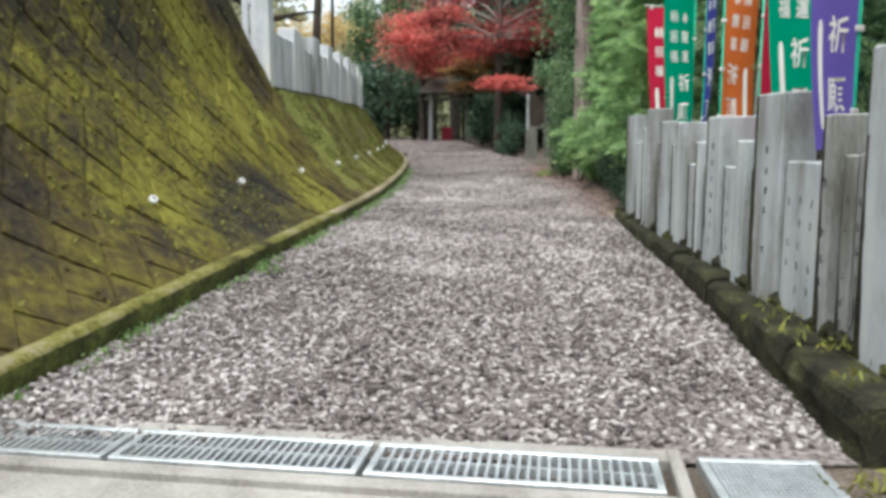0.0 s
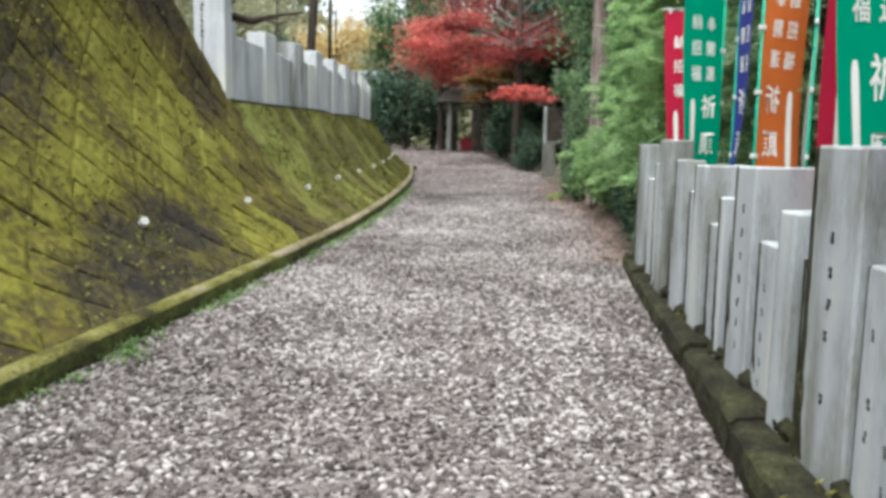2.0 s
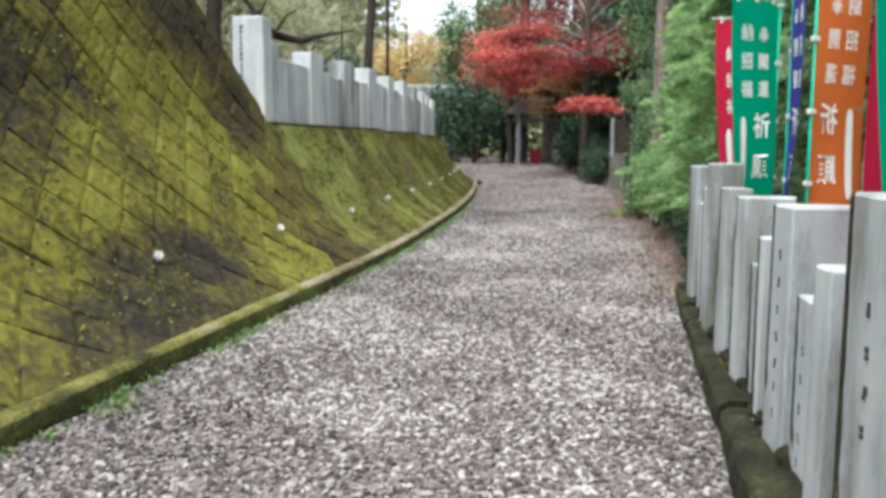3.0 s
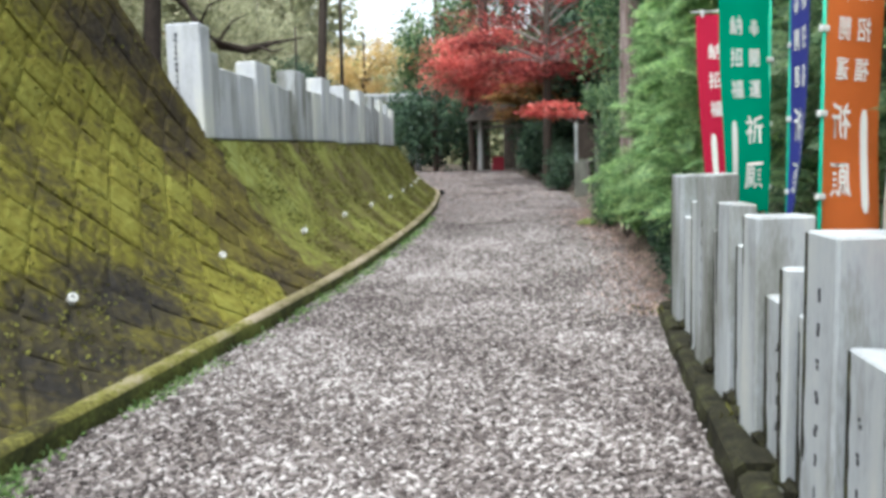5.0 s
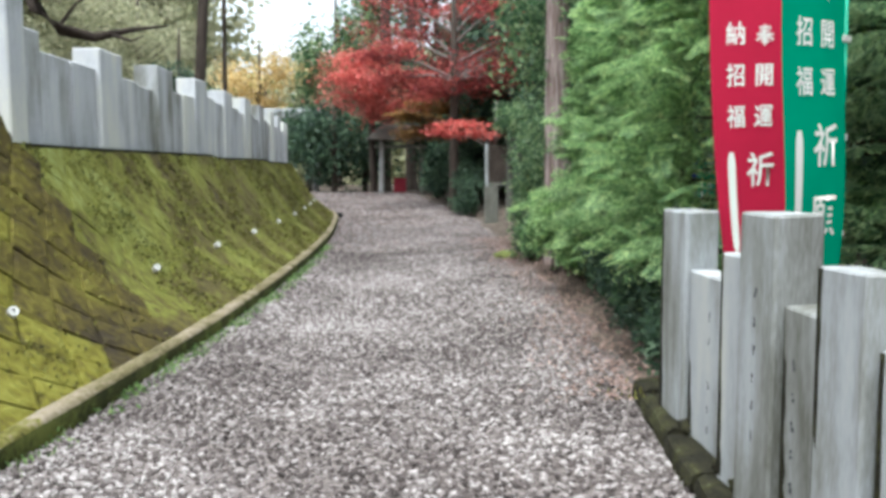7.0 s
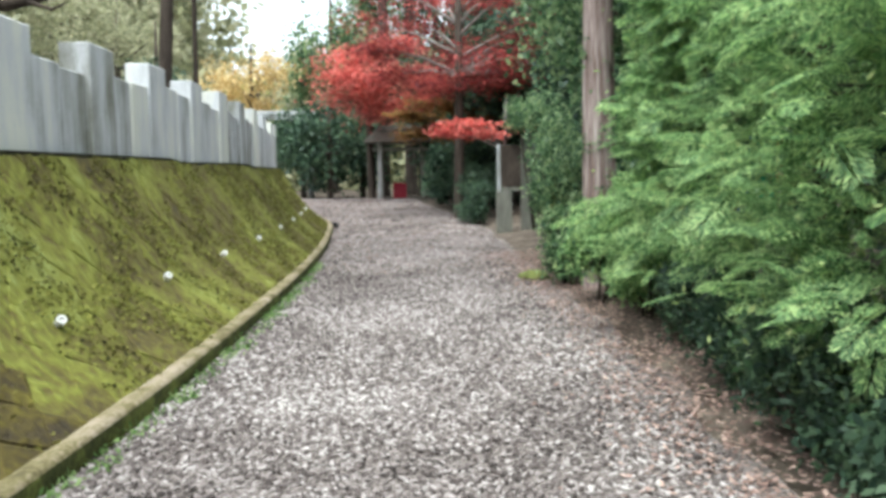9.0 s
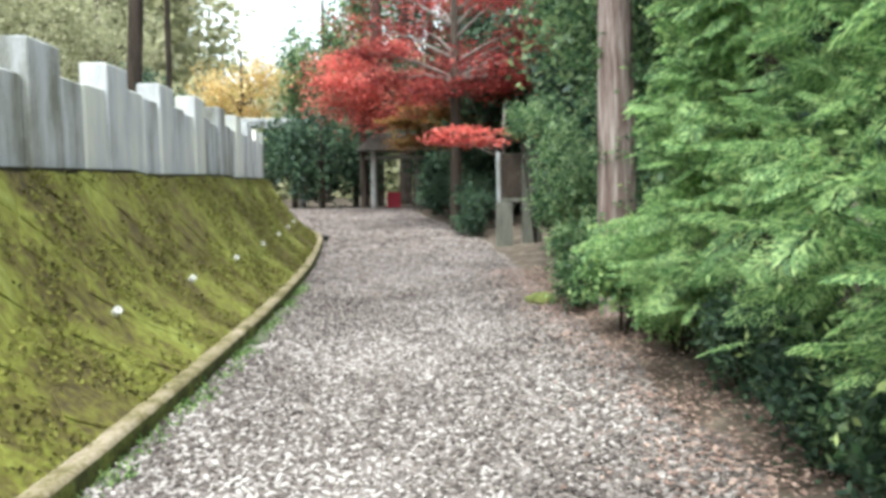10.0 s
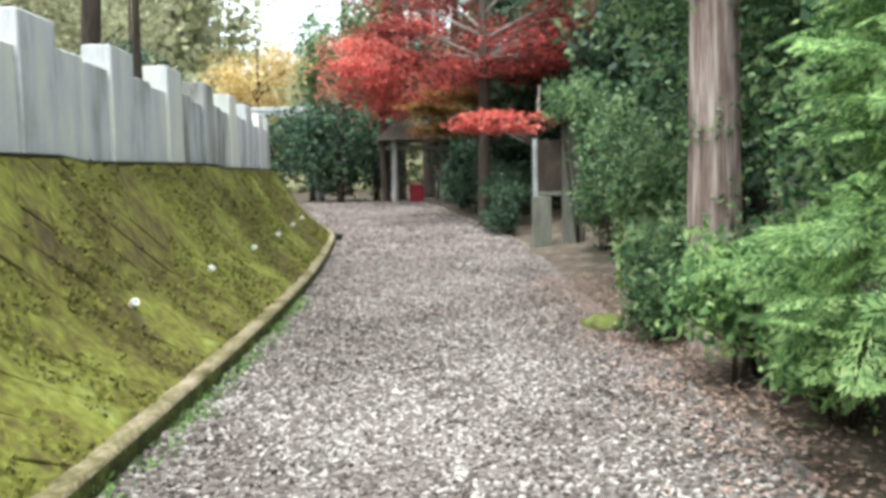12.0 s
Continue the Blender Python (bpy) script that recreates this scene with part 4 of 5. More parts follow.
# evergreen shrubs along the right edge
SH = [((2.75, 24.3), (0.6, 0.6, 0.45), 3000, 0.1, M_LEAF, 1.75), ((2.85, 23.2), (0.45, 0.6, 0.6), 2600, 0.1, M_LEAF, 0.1),
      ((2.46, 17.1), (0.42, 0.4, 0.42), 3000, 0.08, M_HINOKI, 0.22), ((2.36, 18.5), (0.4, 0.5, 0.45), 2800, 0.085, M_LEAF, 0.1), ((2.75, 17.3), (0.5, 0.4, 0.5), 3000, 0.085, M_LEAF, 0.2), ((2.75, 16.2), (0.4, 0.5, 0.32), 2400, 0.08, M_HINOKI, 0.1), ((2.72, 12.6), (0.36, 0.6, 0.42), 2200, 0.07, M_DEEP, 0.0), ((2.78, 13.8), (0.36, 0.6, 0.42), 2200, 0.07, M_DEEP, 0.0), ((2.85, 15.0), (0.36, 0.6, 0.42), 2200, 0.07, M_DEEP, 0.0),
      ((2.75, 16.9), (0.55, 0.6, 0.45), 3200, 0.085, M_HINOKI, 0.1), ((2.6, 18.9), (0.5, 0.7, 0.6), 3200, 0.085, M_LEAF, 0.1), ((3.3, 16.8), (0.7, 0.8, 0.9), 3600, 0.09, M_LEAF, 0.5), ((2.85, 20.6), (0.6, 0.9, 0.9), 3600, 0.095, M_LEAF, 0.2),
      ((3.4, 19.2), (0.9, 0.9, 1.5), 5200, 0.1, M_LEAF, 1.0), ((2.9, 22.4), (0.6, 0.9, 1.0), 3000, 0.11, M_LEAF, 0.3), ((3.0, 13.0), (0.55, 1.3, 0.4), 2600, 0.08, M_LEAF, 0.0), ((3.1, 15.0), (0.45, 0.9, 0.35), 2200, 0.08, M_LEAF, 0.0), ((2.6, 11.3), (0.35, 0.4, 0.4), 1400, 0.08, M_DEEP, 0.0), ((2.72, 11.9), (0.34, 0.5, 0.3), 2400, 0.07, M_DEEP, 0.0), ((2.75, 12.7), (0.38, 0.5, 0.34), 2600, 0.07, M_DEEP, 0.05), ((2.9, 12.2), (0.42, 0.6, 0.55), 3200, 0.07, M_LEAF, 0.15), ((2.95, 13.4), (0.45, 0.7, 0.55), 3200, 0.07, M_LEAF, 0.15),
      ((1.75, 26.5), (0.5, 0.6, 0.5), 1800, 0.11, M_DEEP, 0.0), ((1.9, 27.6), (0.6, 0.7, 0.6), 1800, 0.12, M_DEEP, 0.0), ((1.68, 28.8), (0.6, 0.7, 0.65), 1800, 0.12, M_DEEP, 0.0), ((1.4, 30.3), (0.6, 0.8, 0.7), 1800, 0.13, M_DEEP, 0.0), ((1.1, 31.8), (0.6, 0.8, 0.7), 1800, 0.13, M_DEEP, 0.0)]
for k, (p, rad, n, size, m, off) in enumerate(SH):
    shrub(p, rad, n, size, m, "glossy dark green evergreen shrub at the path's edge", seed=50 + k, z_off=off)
tree((3.6, 20.0), 6.0, 0.09, (-0.3, 0, 4.3), (1.7, 2.0, 2.2), 9000, 0.13, M_LEAF, M_BARK2, "evergreen broadleaf tree with dense glossy foliage", "broadleaf_tree", 61, 16, 0.1)
tree((3.9, 17.2), 6.5, 0.09, (-0.2, 0, 4.6), (1.6, 1.6, 2.2), 8000, 0.12, M_LEAF, M_BARK2, "evergreen broadleaf tree with dense glossy foliage", "broadleaf_tree", 62, 16, 0.1)
tree((2.5, 20.5), 1.3, 0.05, (0.1, 0, 1.2), (0.4, 0.4, 0.4), 300, 0.1, M_LEAF, M_MOSSBARK, "slender mossy sapling trunk at the path's edge", "sapling", 63, 5)

# dark trees closing the right side and the far end
r_ = random.Random(77)
DK = []
for k in range(16):
    DK.append((5.2 + r_.uniform(0, 4), -2 + k * 2.1 + r_.uniform(-0.6, 0.6)))
for k in range(9):
    DK.append((2.6 + r_.uniform(0, 3.0), 25 + k * 1.3))
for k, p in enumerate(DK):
    # trees before y 9, mostly unseen, get extra height to block skylight there
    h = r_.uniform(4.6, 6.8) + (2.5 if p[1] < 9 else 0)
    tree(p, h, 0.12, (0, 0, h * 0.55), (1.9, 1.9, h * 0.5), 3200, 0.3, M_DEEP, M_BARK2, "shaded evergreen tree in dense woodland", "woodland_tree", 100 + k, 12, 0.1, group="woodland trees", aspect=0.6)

# maples over the far bend
tree((-1.1, 35.2), 5.0, 0.13, (0.85, -2.0, 3.5), (2.4, 1.9, 1.6), 13000, 0.13, M_RED, M_BARK2, "red-leaved maple in autumn over the path's far bend", "maple_tree", 201, 22, 0.7, aspect=0.8, layer=0.6, spread=0.68)
tree((1.42, 28.0), 6.8, 0.13, (0.0, 0.4, 4.4), (2.7, 1.9, 1.9), 14000, 0.12, M_DARKRED, M_BARK2, "dark red maple with bare grey branches", "maple_tree", 202, 26, 0.75, twigs=M_TWIG, aspect=0.8, layer=0.4, spread=0.72)
tree((2.5, 27.4), 2.8, 0.06, (-0.55, -0.5, 2.05), (1.25, 0.7, 0.22), 1900, 0.11, M_RED, M_TWIG, "low spreading layer of bright red maple leaves", "maple_tree", 203, 16, 0.55, aspect=0.8, layer=0.9, spread=0.85)
tree((1.7, 30.0), 3.2, 0.06, (-0.55, -0.4, 2.25), (1.8, 0.9, 0.75), 7500, 0.12, M_RUST, M_TWIG, "small maple turning from green to rust", "maple_tree", 204, 10, 0.75, aspect=0.8, layer=0.5)

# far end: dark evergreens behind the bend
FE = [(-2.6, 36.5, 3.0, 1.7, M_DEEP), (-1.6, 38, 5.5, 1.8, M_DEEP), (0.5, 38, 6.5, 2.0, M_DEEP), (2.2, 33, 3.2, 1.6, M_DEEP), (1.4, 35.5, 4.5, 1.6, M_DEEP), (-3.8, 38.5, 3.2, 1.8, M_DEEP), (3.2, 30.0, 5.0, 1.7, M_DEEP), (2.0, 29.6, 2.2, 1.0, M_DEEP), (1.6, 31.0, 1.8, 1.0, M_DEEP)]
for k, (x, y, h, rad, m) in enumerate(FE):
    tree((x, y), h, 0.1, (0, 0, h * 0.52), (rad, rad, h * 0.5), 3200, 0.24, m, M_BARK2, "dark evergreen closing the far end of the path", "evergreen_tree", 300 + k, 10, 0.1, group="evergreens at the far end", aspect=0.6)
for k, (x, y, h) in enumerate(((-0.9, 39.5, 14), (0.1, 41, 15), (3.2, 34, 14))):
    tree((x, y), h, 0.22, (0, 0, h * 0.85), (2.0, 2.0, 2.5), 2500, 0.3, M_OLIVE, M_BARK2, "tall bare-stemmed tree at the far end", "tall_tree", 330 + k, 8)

for k, (x, y, h, m) in enumerate(((-3.6, 47, 9.0, M_LEAF), (-1.4, 49, 11.5, M_LEAF), (1.2, 46, 12.5, M_DEEP), (3.8, 44, 13, M_DEEP), (6.5, 42, 13, M_DEEP), (-5.6, 56, 9.0, M_OLIVE), (-2.5, 58, 12.0, M_OLIVE))):
    tree((x, y), h, 0.2, (0, 0, h * 0.6), (2.2, 2.0, h * 0.42), 4200, 0.3, m, M_BARK2, "green tree standing beyond the maples", "background_tree", 350 + k, 14, 0.1, group="trees beyond the maples", aspect=0.6)

# trees on the terrace behind the upper fence
TT = [((-3.8, 22.0), 9.5, 0.11, 7.6, (2.4, 2.2, 1.9), 5000, M_OLIVE, 2.85, 0.6), ((-3.4, 22.6), 9.5, 0.045, 7.8, (2.2, 2.2, 2.2), 5000, M_OLIVE, 3.0, 0.0), ((-9.0, 26), 6.5, 0.1, 2.4, (2.8, 2.6, 2.4), 9000, M_OLIVE, 3.2, 0.0),
      ((-8.4, 20.5), 6.5, 0.1, 2.2, (2.8, 2.6, 2.4), 9000, M_OLIVE, 3.2, 0.0), ((-7.4, 16.6), 6.0, 0.1, 2.4, (2.0, 2.0, 2.4), 8000, M_OLIVE, 3.0, 0.0), ((-6.3, 13.6), 6.0, 0.14, 2.6, (1.7, 1.7, 2.4), 7000, M_LEAF, 3.6, 0.0),
      ((-10.5, 33), 7.0, 0.14, 3.0, (2.8, 2.6, 2.8), 8000, M_OLIVE, 3.2, 0.0), ((-13.5, 30), 8.0, 0.14, 4.0, (3.2, 3.0, 3.8), 8000, M_OLIVE, 3.6, 0.0), ((-13, 23), 8.0, 0.14, 3.6, (3.2, 3.0, 3.6), 8000, M_OLIVE, 3.6, 0.0), ((-7.5, 33.5), 4.5, 0.1, 2.2, (1.8, 1.6, 1.3), 3500, M_DEEP, 2.6, 0.0), ((-11, 40), 9.0, 0.16, 5.0, (2.8, 2.6, 3.4), 6000, M_OLIVE, 1.8, 0.0)]
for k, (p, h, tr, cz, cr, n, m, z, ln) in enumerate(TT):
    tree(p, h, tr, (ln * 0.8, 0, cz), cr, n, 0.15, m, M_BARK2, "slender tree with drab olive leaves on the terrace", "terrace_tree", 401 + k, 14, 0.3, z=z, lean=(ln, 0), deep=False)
tree((-6.9, 45), 6.5, 0.14, (0, 0, 4.6), (2.2, 2.0, 1.9), 5000, 0.2, M_YELLOW, M_BARK2, "bright yellow autumn tree in the distance", "autumn_tree", 416, 14, 0.3)
tree((-8.0, 52), 6.4, 0.2, (0, 0, 4.3), (2.6, 2.6, 2.0), 5000, 0.3, M_LIME, M_BARK2, "pale green tree in the distance", "distant_tree", 417, 12, 0.3)

# ---- the far wooded hill ----
pts = []
for k in range(150):
    a = rng.uniform(-1, 1)
    x = a * 62
    y = 88 + rng.uniform(0, 42)
    top = 1.45 * float(np.interp(x, [-66, -32, -25, -19, -13, -6, 0, 66], [24, 22, 12, 5.5, 6.0, 8.5, 9, 14])) + 2.0 * math.sin(x * 0.63) + (y - 88) * 0.12
    for zz in np.arange(1.5, top, 4.2):
        pts.append(blob_points((x, y, zz + rng.uniform(-1, 1)), (4.6, 4.3, 3.8), 110, 0.4, 0.3))
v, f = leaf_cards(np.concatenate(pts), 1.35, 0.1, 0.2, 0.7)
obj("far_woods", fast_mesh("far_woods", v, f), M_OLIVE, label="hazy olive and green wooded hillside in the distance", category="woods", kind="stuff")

# ---- small stone torii and notice board at the bend ----
def torii(place, z, width, height, rad, label, material, turn=0):
    t = thing("torii_gate", (place[0], place[1], z), label, "torii gate")
    t.rotation_euler.z = turn
    for sx in (-1, 1):
        part("pillar", tube([(sx * width / 2, 0, -0.1), (sx * width / 2 * 0.97, 0, height)], [rad * 1.1, rad], 14), material, t)
    part("lintel", box(-width / 2 - 0.35, width / 2 + 0.35, -rad, rad, height, height + rad * 1.8, 0.02), material, t)
    part("cap_beam", box(-width / 2 - 0.45, width / 2 + 0.45, -rad * 1.2, rad * 1.2, height + rad * 1.8 + 0.002, height + rad * 3, 0.02), material, t)
    part("tie_beam", box(-width / 2 - 0.15, width / 2 + 0.15, -rad * 0.6, rad * 0.6, height - 0.5, height - 0.34, 0.01), material, t)
    return t


# small roofed shelter at the bend
sh = thing("roofed_shelter", (-0.56, 48.0, 1.4), "small open shelter with pale posts and a grey roof", "shelter")
SK = 1.52
for px, py_, m in ((-0.66, 0, M_PALE), (0.7, 0, M_GREY_WOOD), (-0.66, 1.2, M_GREY_WOOD), (0.7, 1.2, M_GREY_WOOD)):
    part("post", box(SK * px - 0.1, SK * px + 0.1, SK * py_ - 0.1, SK * py_ + 0.1, -0.1, SK * 1.85, 0.01), m, sh)
part("beam", box(-0.9 * SK, 0.95 * SK, -0.08, 0.08, 1.5 * SK, 1.62 * SK, 0.01), M_GREY_WOOD, sh)
bm = bmesh.new()
rv = [bm.verts.new(Vector(q) * SK) for q in ((-1.15, -0.5, 1.78), (1.15, -0.5, 1.78), (1.15, 1.7, 1.78), (-1.15, 1.7, 1.78), (-0.7, 0.6, 2.35), (0.7, 0.6, 2.35))]
for q in ((0, 1, 5, 4), (1, 2, 5), (2, 3, 4, 5), (3, 0, 4), (3, 2, 1, 0)):
    bm.faces.new([rv[k] for k in q])
part("roof", bm, M_GREY_WOOD, sh, "low grey hipped roof")
part("offering_box", box(-0.38, 0.25, 0.45, 1.05, -0.05, 0.76, 0.02), M_VERMILION, sh, "crimson painted box")
torii((-7.4, 55.0), 1.5, 3.05, 4.25, 0.18, "grey stone torii gate beyond the upper fence", M_GRANITE, 0.1)

nb = thing("notice_board", (2.78, 29.0, 0.79), "weathered grey wooden notice board on two posts", "notice board")
part("post", box(-0.37, -0.28, -0.05, 0.05, 1.08, 2.28, 0.006), M_GRANITE, nb, "thin pale post")
part("pillar", box(-0.38, 0.0, -0.15, 0.15, -0.1, 1.08, 0.015), M_GREY_WOOD, nb, "short square pillar")
part("rail", box(-0.278, 0.238, -0.035, 0.035, 1.1, 1.18, 0.006), M_GREY_WOOD, nb)
part("post", box(0.24, 0.66, -0.06, 0.06, -0.1, 2.5, 0.012), M_GREY_WOOD, nb)
part("panel", box(-0.278, 0.238, -0.018, 0.018, 1.19, 2.25, 0.005), M_BARK2, nb, "dark weathered panel")
# ---- small things at the edges ----
db = thing("drain_box", (-2.06, 31.9, 0.82), "small dark box at the end of the kerb", "drain box")
part("body", box(-0.1, 0.1, -0.12, 0.12, -0.06, 0.17, 0.015, 0.004, 2), M_DARK, db)
rk = thing("mossy_rock", (2.2, 20.3, 0.65), "low moss-covered rock at the path's edge", "rock")
bm = bmesh.new()
bmesh.ops.create_icosphere(bm, subdivisions=3, radius=1)
for v_ in bm.verts:
    v_.co = Vector((v_.co.x * 0.24, v_.co.y * 0.2, v_.co.z * 0.13)) * (1 + 0.4 * noise.noise(v_.co * 2.6))
for f_ in bm.faces:
    f_.smooth = True
part("body", bm, M_MOSSBARK, rk)
for k, (x, y, z, n, spread) in enumerate(((1.72, 3.62, 0.66, 45, 0.08), (1.7, 4.2, 0.66, 24, 0.1), (1.78, 4.75, 0.66, 14, 0.1), (1.42, 2.66, 0.42, 40, 0.07), (1.55, 2.6, 0.42, 40, 0.06), (1.75, 3.9, 0.66, 24, 0.1), (2.0, 7.6, 0.66, 20, 0.06), (2.15, 10.9, 0.6, 60, 0.12), (1.62, 3.15, 0.66, 24, 0.08))):
    t = thing("weed_clump", (x, y, z), "yellow-green moss and weeds on the damp footing", "weed", "weeds on the footing")
    q = rng.normal(size=(n, 3)) * (spread, spread, 0.015)
    q[:, 2] = np.abs(q[:, 2])
    v, f = leaf_cards(q, 0.055, -0.9, 0.0, 0.3)
    obj("leaves", fast_mesh("weed_leaves", v, f), M_MOSSLEAF, t, kind="stuff")

# ---- gravel ----
def stone_arrays(n, ys, size, seed):
    g = np.random.default_rng(seed)
    phi = (1 + 5 ** 0.5) / 2
    ico = np.array([(-1, phi, 0), (1, phi, 0), (-1, -phi, 0), (1, -phi, 0), (0, -1, phi), (0, 1, phi), (0, -1, -phi), (0, 1, -phi), (phi, 0, -1), (phi, 0, 1), (-phi, 0, -1), (-phi, 0, 1)]) / 1.9
    tri = np.array([(0, 11, 5), (0, 5, 1), (0, 1, 7), (0, 7, 10), (0, 10, 11), (1, 5, 9), (5, 11, 4), (11, 10, 2), (10, 7, 6), (7, 1, 8), (3, 9, 4), (3, 4, 2), (3, 2, 6), (3, 6, 8), (3, 8, 9), (4, 9, 5), (2, 4, 11), (6, 2, 10), (8, 6, 7), (9, 8, 1)])
    y = g.uniform(ys[0], ys[1], n)
    a = path_left(y)
    b = np.array([path_right(q) for q in y])
    x = a + (b - a) * g.uniform(0, 1, n)
    v = ico[None] * g.uniform(0.65, 1.25, (n, 12, 1))
    sc = size * g.uniform(0.5, 1.5, (n, 1, 1)) * g.uniform(0.7, 1.3, (n, 1, 3))
    sc[:, :, 2] *= 0.6
    v = v * sc
    th = g.uniform(0, 6.28, n)
    c, s = np.cos(th)[:, None], np.sin(th)[:, None]
    vx, vy = v[:, :, 0] * c - v[:, :, 1] * s, v[:, :, 0] * s + v[:, :, 1] * c
    tl = g.normal(0, 0.35, (n, 1))
    vz = v[:, :, 2] + vx * tl
    lump = np.array([noise.noise((p * 0.8, q * 0.8, 1)) * 0.02 + 0.006 * noise.noise((p * 4, q * 4, 1)) for p, q in zip(x, y)])
    out = np.stack([vx + x[:, None], vy + y[:, None], vz + (ground_z(y) + lump + 0.004 + g.uniform(-0.004, 0.006, n))[:, None]], 2)
    if ys[0] > 18:
        keep = [0, 3, 4, 7, 9, 10]
        out = out[:, keep]
        octa = np.array([(0, 2, 4), (0, 4, 3), (0, 3, 5), (0, 5, 2), (1, 4, 2), (1, 3, 4), (1, 5, 3), (1, 2, 5)])
        return out.reshape(-1, 3), (octa[None] + (np.arange(n) * 6)[:, None, None]).reshape(-1, 3)
    f = tri[None] + (np.arange(n) * 12)[:, None, None]
    return out.reshape(-1, 3), f.reshape(-1, 3)


for n, ys, size, sd in ((48000, (3.1, 14.0), 0.0155, 1), (16000, (14.0, 19.0), 0.0165, 4), (16000, (19.0, 28.0), 0.021, 2), (9000, (28.0, 48.0), 0.033, 3)):
    v, f = stone_arrays(n, ys, size, sd)
    obj("gravel", fast_mesh("gravel", v, f), M_STONE, label="loose pale grey and pinkish gravel stones", category="gravel", kind="stuff")

# ---- weeds at the kerb foot, fallen leaves at the right edge and bend ----
pts = []
for k in range(150):
    y = 8.5 + 14 * rng.random() if k > 25 else 3.5 + 5 * rng.random()
    c = (float(kerb_x(y)) + abs(rng.normal(0, 0.06)) + 0.02, y, float(ground_z(y)) + 0.0)
    m = rng.integers(12, 40)
    pts.append(np.asarray(c) + rng.normal(size=(m, 3)) * (0.05, 0.09, 0.012) + (0, 0, 0.012))
v, f = leaf_cards(np.concatenate(pts), 0.045, -0.6, 0.0, 0.4)
obj("weeds", fast_mesh("weeds", v, f), M_GRASS, label="small green weeds along the foot of the kerb", category="weeds", kind="stuff")
n = 14000
y = np.concatenate((rng.uniform(11, 24, n // 2), 47 - 26 * rng.random(n // 2) ** 1.3))
xr = np.array([path_right(q) for q in y])
x = np.where(np.arange(n) < n // 2, xr + rng.normal(0.1, 0.34, n), path_left(y) + rng.random(n) * (xr - path_left(y)))
pts = np.stack([x, y, ground_z(y) + 0.022 + rng.random(n) * 0.01 + np.clip((x - 2.2) * 0.12, 0, 0.4)], 1)
v, f = leaf_cards(pts, 0.05, 0.0, 0.85, 0.6)
obj("fallen_leaves", fast_mesh("fallen_leaves", v, f), M_LITTER, label="dry brown fallen leaves scattered on the gravel", category="leaves", kind="stuff")

# ---- moss tufts on wall and kerb ----
n = 62000
ss = rng.uniform(S0 + 0.5, S1, n)
pts = []
for s_ in ss:
    w = rng.random() ** 1.1 * np.interp(s_, [a for a, _ in TOPS[::6]], [b for _, b in TOPS[::6]])
    if w > 3.6:
        continue
    q = wall_point(s_, w, 0.012)[0]
    if wall_zone(q) == 2 and rng.random() < 0.75:
        continue
    if noise.noise((q.x * 1.4, q.y * 1.4, q.z * 1.4)) + 0.5 * noise.noise((q.x * 5, q.y * 5, q.z * 5)) > -0.08:
        pts.append(q)
v, f = leaf_cards(np.array([tuple(q) for q in pts]), 0.04, -0.1, 0.0, 0.6)
obj("moss_tufts", fast_mesh("moss_tufts", v, f), M_MOSSLEAF, label="tufts of yellow-green moss on the stone wall", category="moss", kind="stuff")

# ---- wall blocks: squares set on their corners, joints recessed ----
CELL, GAP, PROUD = 0.36, 0.006, 0.018


def clip(poly, inside, cross):
    out = []
    for i, p in enumerate(poly):
        q = poly[(i + 1) % len(poly)]
        if inside(p):
            out.append(p)
            if not inside(q):
                out.append(cross(p, q))
        elif inside(q):
            out.append(cross(p, q))
    return out


def bisect(inside):
    def cross(p, q):
        a, b = (p, q) if inside(p) else (q, p)
        for _ in range(12):
            m = ((a[0] + b[0]) / 2, (a[1] + b[1]) / 2)
            if inside(m):
                a = m
            else:
                b = m
        return a
    return cross


TOP_S, TOP_W = [s for s, _ in TOPS], [w for _, w in TOPS]
below = lambda p: p[1] <= np.interp(p[0], TOP_S, TOP_W)
above = lambda p: p[1] >= 0.0
br = random.Random(9)


def block_mesh(poly, j):
    """A pillow-faced block on a polygon in its own plane."""
    cx, cy = sum(p[0] for p in poly) / len(poly), sum(p[1] for p in poly) / len(poly)
    v, f, n = [], [], len(poly)
    for k, (z, g) in enumerate(((-0.03, GAP / 2), (PROUD * 0.55, GAP / 2 + 0.006), (PROUD, 0.05))):
        for p in poly:
            dx, dy = p[0] - cx, p[1] - cy
            d = math.hypot(dx, dy)
            q = max(0.2, 1 - g * 1.41 / d)
            v.append((cx + dx * q, cy + dy * q, z + (j.uniform(-0.006, 0.006) if k else 0)))
    for k in range(2):
        for i in range(n):
            f.append((k * n + i, k * n + (i + 1) % n, (k + 1) * n + (i + 1) % n, (k + 1) * n + i))
    f.append(tuple(range(2 * n, 3 * n)))
    return v, f


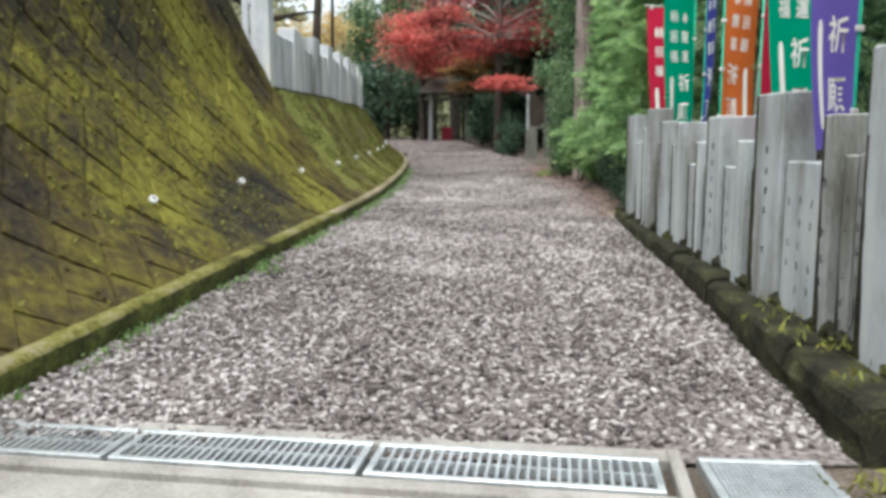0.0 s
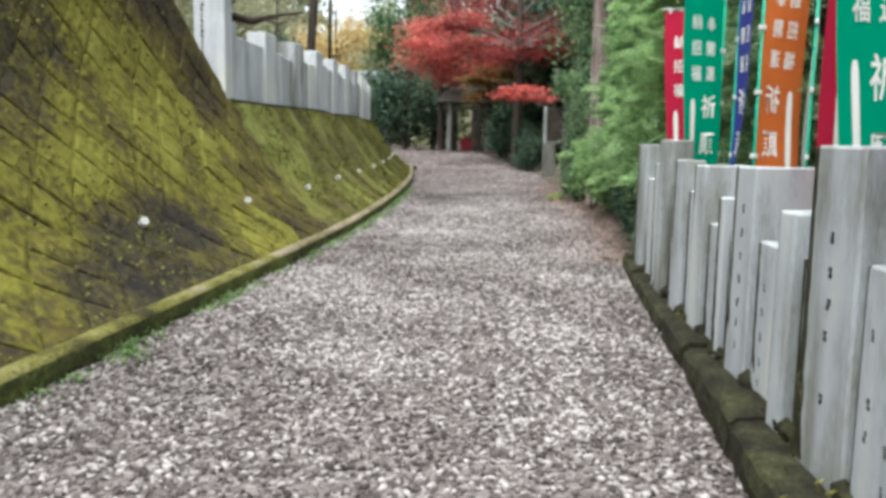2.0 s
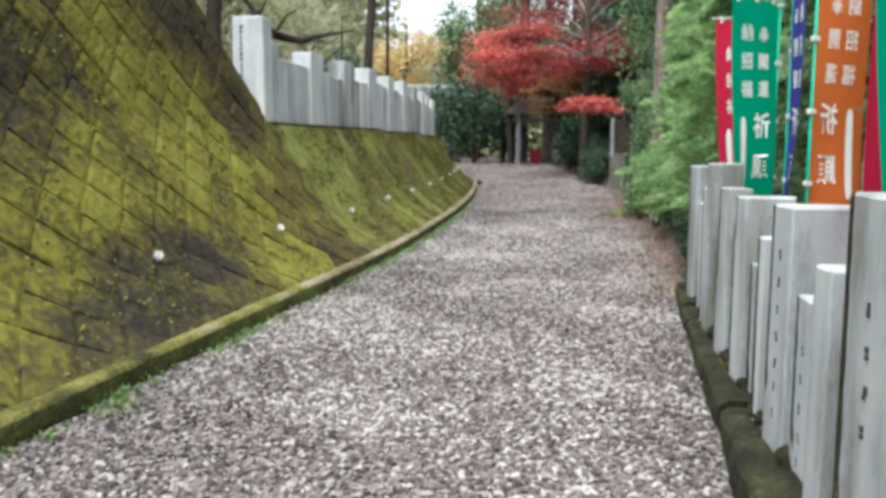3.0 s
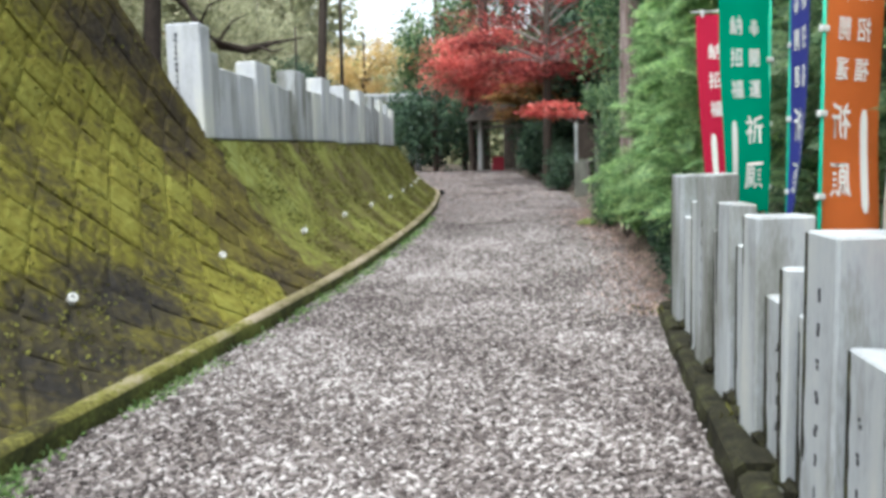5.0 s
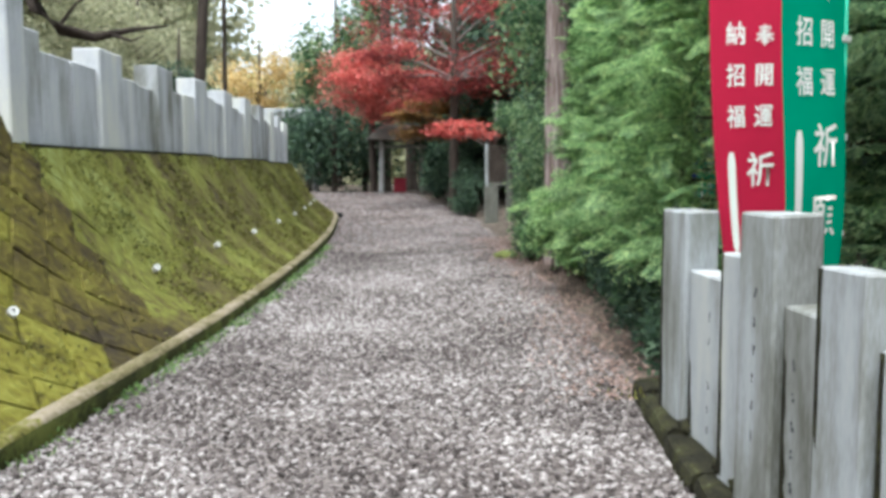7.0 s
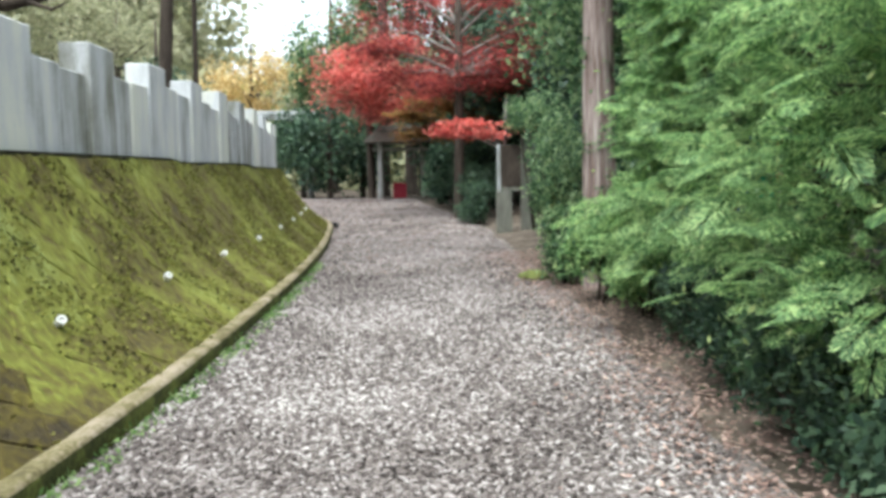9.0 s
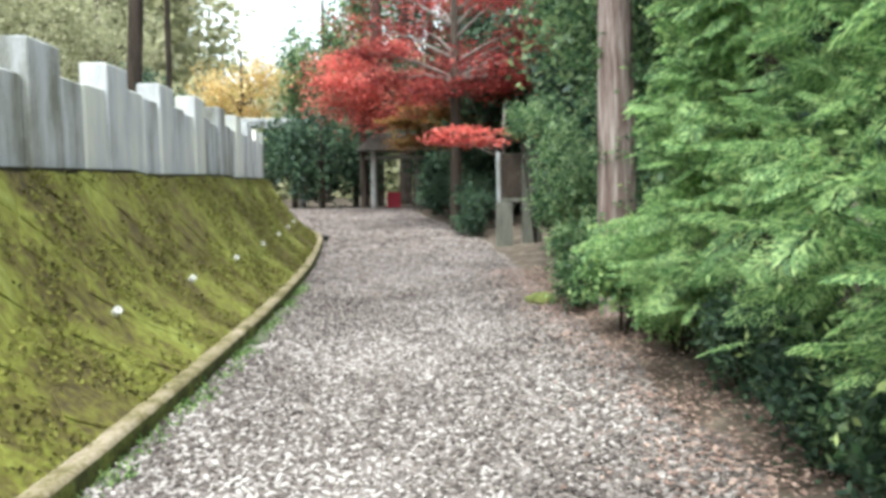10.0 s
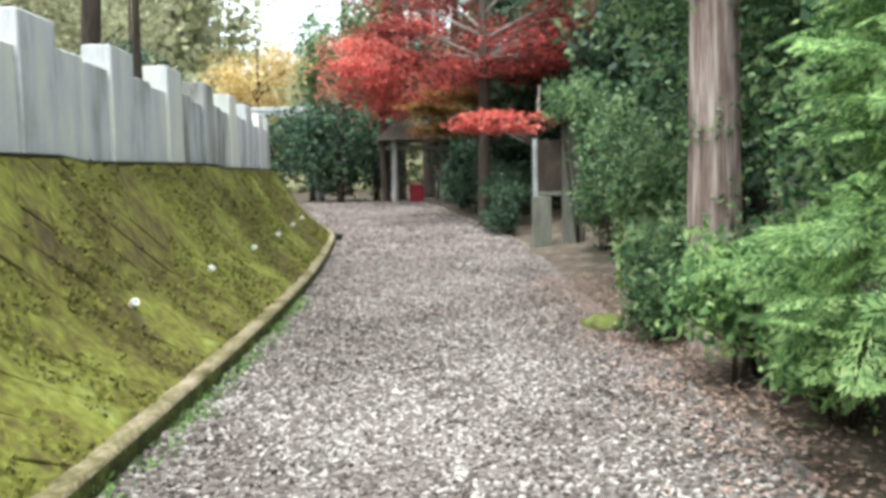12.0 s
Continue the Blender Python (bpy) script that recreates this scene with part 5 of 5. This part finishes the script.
H = CELL / math.sqrt(2)
diamond = [(0, -H), (H, 0), (0, H), (-H, 0)]
SHARED = []
for k in range(18):
    v, f = block_mesh(diamond, br)
    me = mesh_from("stone_block", v, f)
    me.materials.append(WALL_MATS[k // 6])
    SHARED.append(me)
rest = {0: ([], []), 1: ([], []), 2: ([], [])}
count = 0
imax = int((S1 - S0) / H) + 2
for i in range(imax):
    for j in range(-1, 16):
        c = (S0 + i * H, j * H)
        if (i + j) % 2:
            continue
        poly = [(c[0] + p[0], c[1] + p[1]) for p in diamond]
        full = all(below(p) and above(p) for p in poly)
        if not full:
            poly = clip(poly, below, bisect(below))
            if len(poly) > 2:
                poly = clip(poly, above, bisect(above))
            if len(poly) < 3:
                continue
            area = abs(sum(p[0] * q[1] - q[0] * p[1] for p, q in zip(poly, poly[1:] + poly[:1]))) / 2
            if area < 0.008:
                continue
        cc = (sum(p[0] for p in poly) / len(poly), sum(p[1] for p in poly) / len(poly))
        p, along, up, normal = wall_point(*cc)
        m = Matrix((along, up, normal)).transposed().to_4x4()
        m.translation = p
        m = m @ Matrix.Translation((0, 0, br.uniform(-0.012, 0.008))) @ Matrix.Rotation(br.uniform(-0.025, 0.025), 4, "X") @ Matrix.Rotation(br.uniform(-0.025, 0.025), 4, "Y")
        zone = wall_zone(p)
        if zone == 1:
            m = m @ Matrix.Diagonal((1.012, 1.012, 0.18, 1))
        near = 6.0 < p.y < 17.5 and p.z < 4.2 and count < 300
        if near:
            if full:
                me = SHARED[br.randrange(6) + 6 * zone]
            else:
                v, f = block_mesh([(q[0] - cc[0], q[1] - cc[1]) for q in poly], br)
                me = mesh_from("stone_block", v, f)
            ob = obj("stone_block", me, WALL_MATS[zone], wall)
            ob.matrix_basis = m
            count += 1
        else:
            v, f = block_mesh([(q[0] - cc[0], q[1] - cc[1]) for q in poly], br)
            restv, restf = rest[zone]
            k = len(restv)
            restv += [m @ Vector(q) for q in v]
            restf += [tuple(a + k for a in q) for q in f]
for zone, (restv, restf) in rest.items():
    obj("stone_blocks", mesh_from("stone_blocks", restv, restf), WALL_MATS[zone], wall, "mossy squared stones set on their corners", kind="stuff")
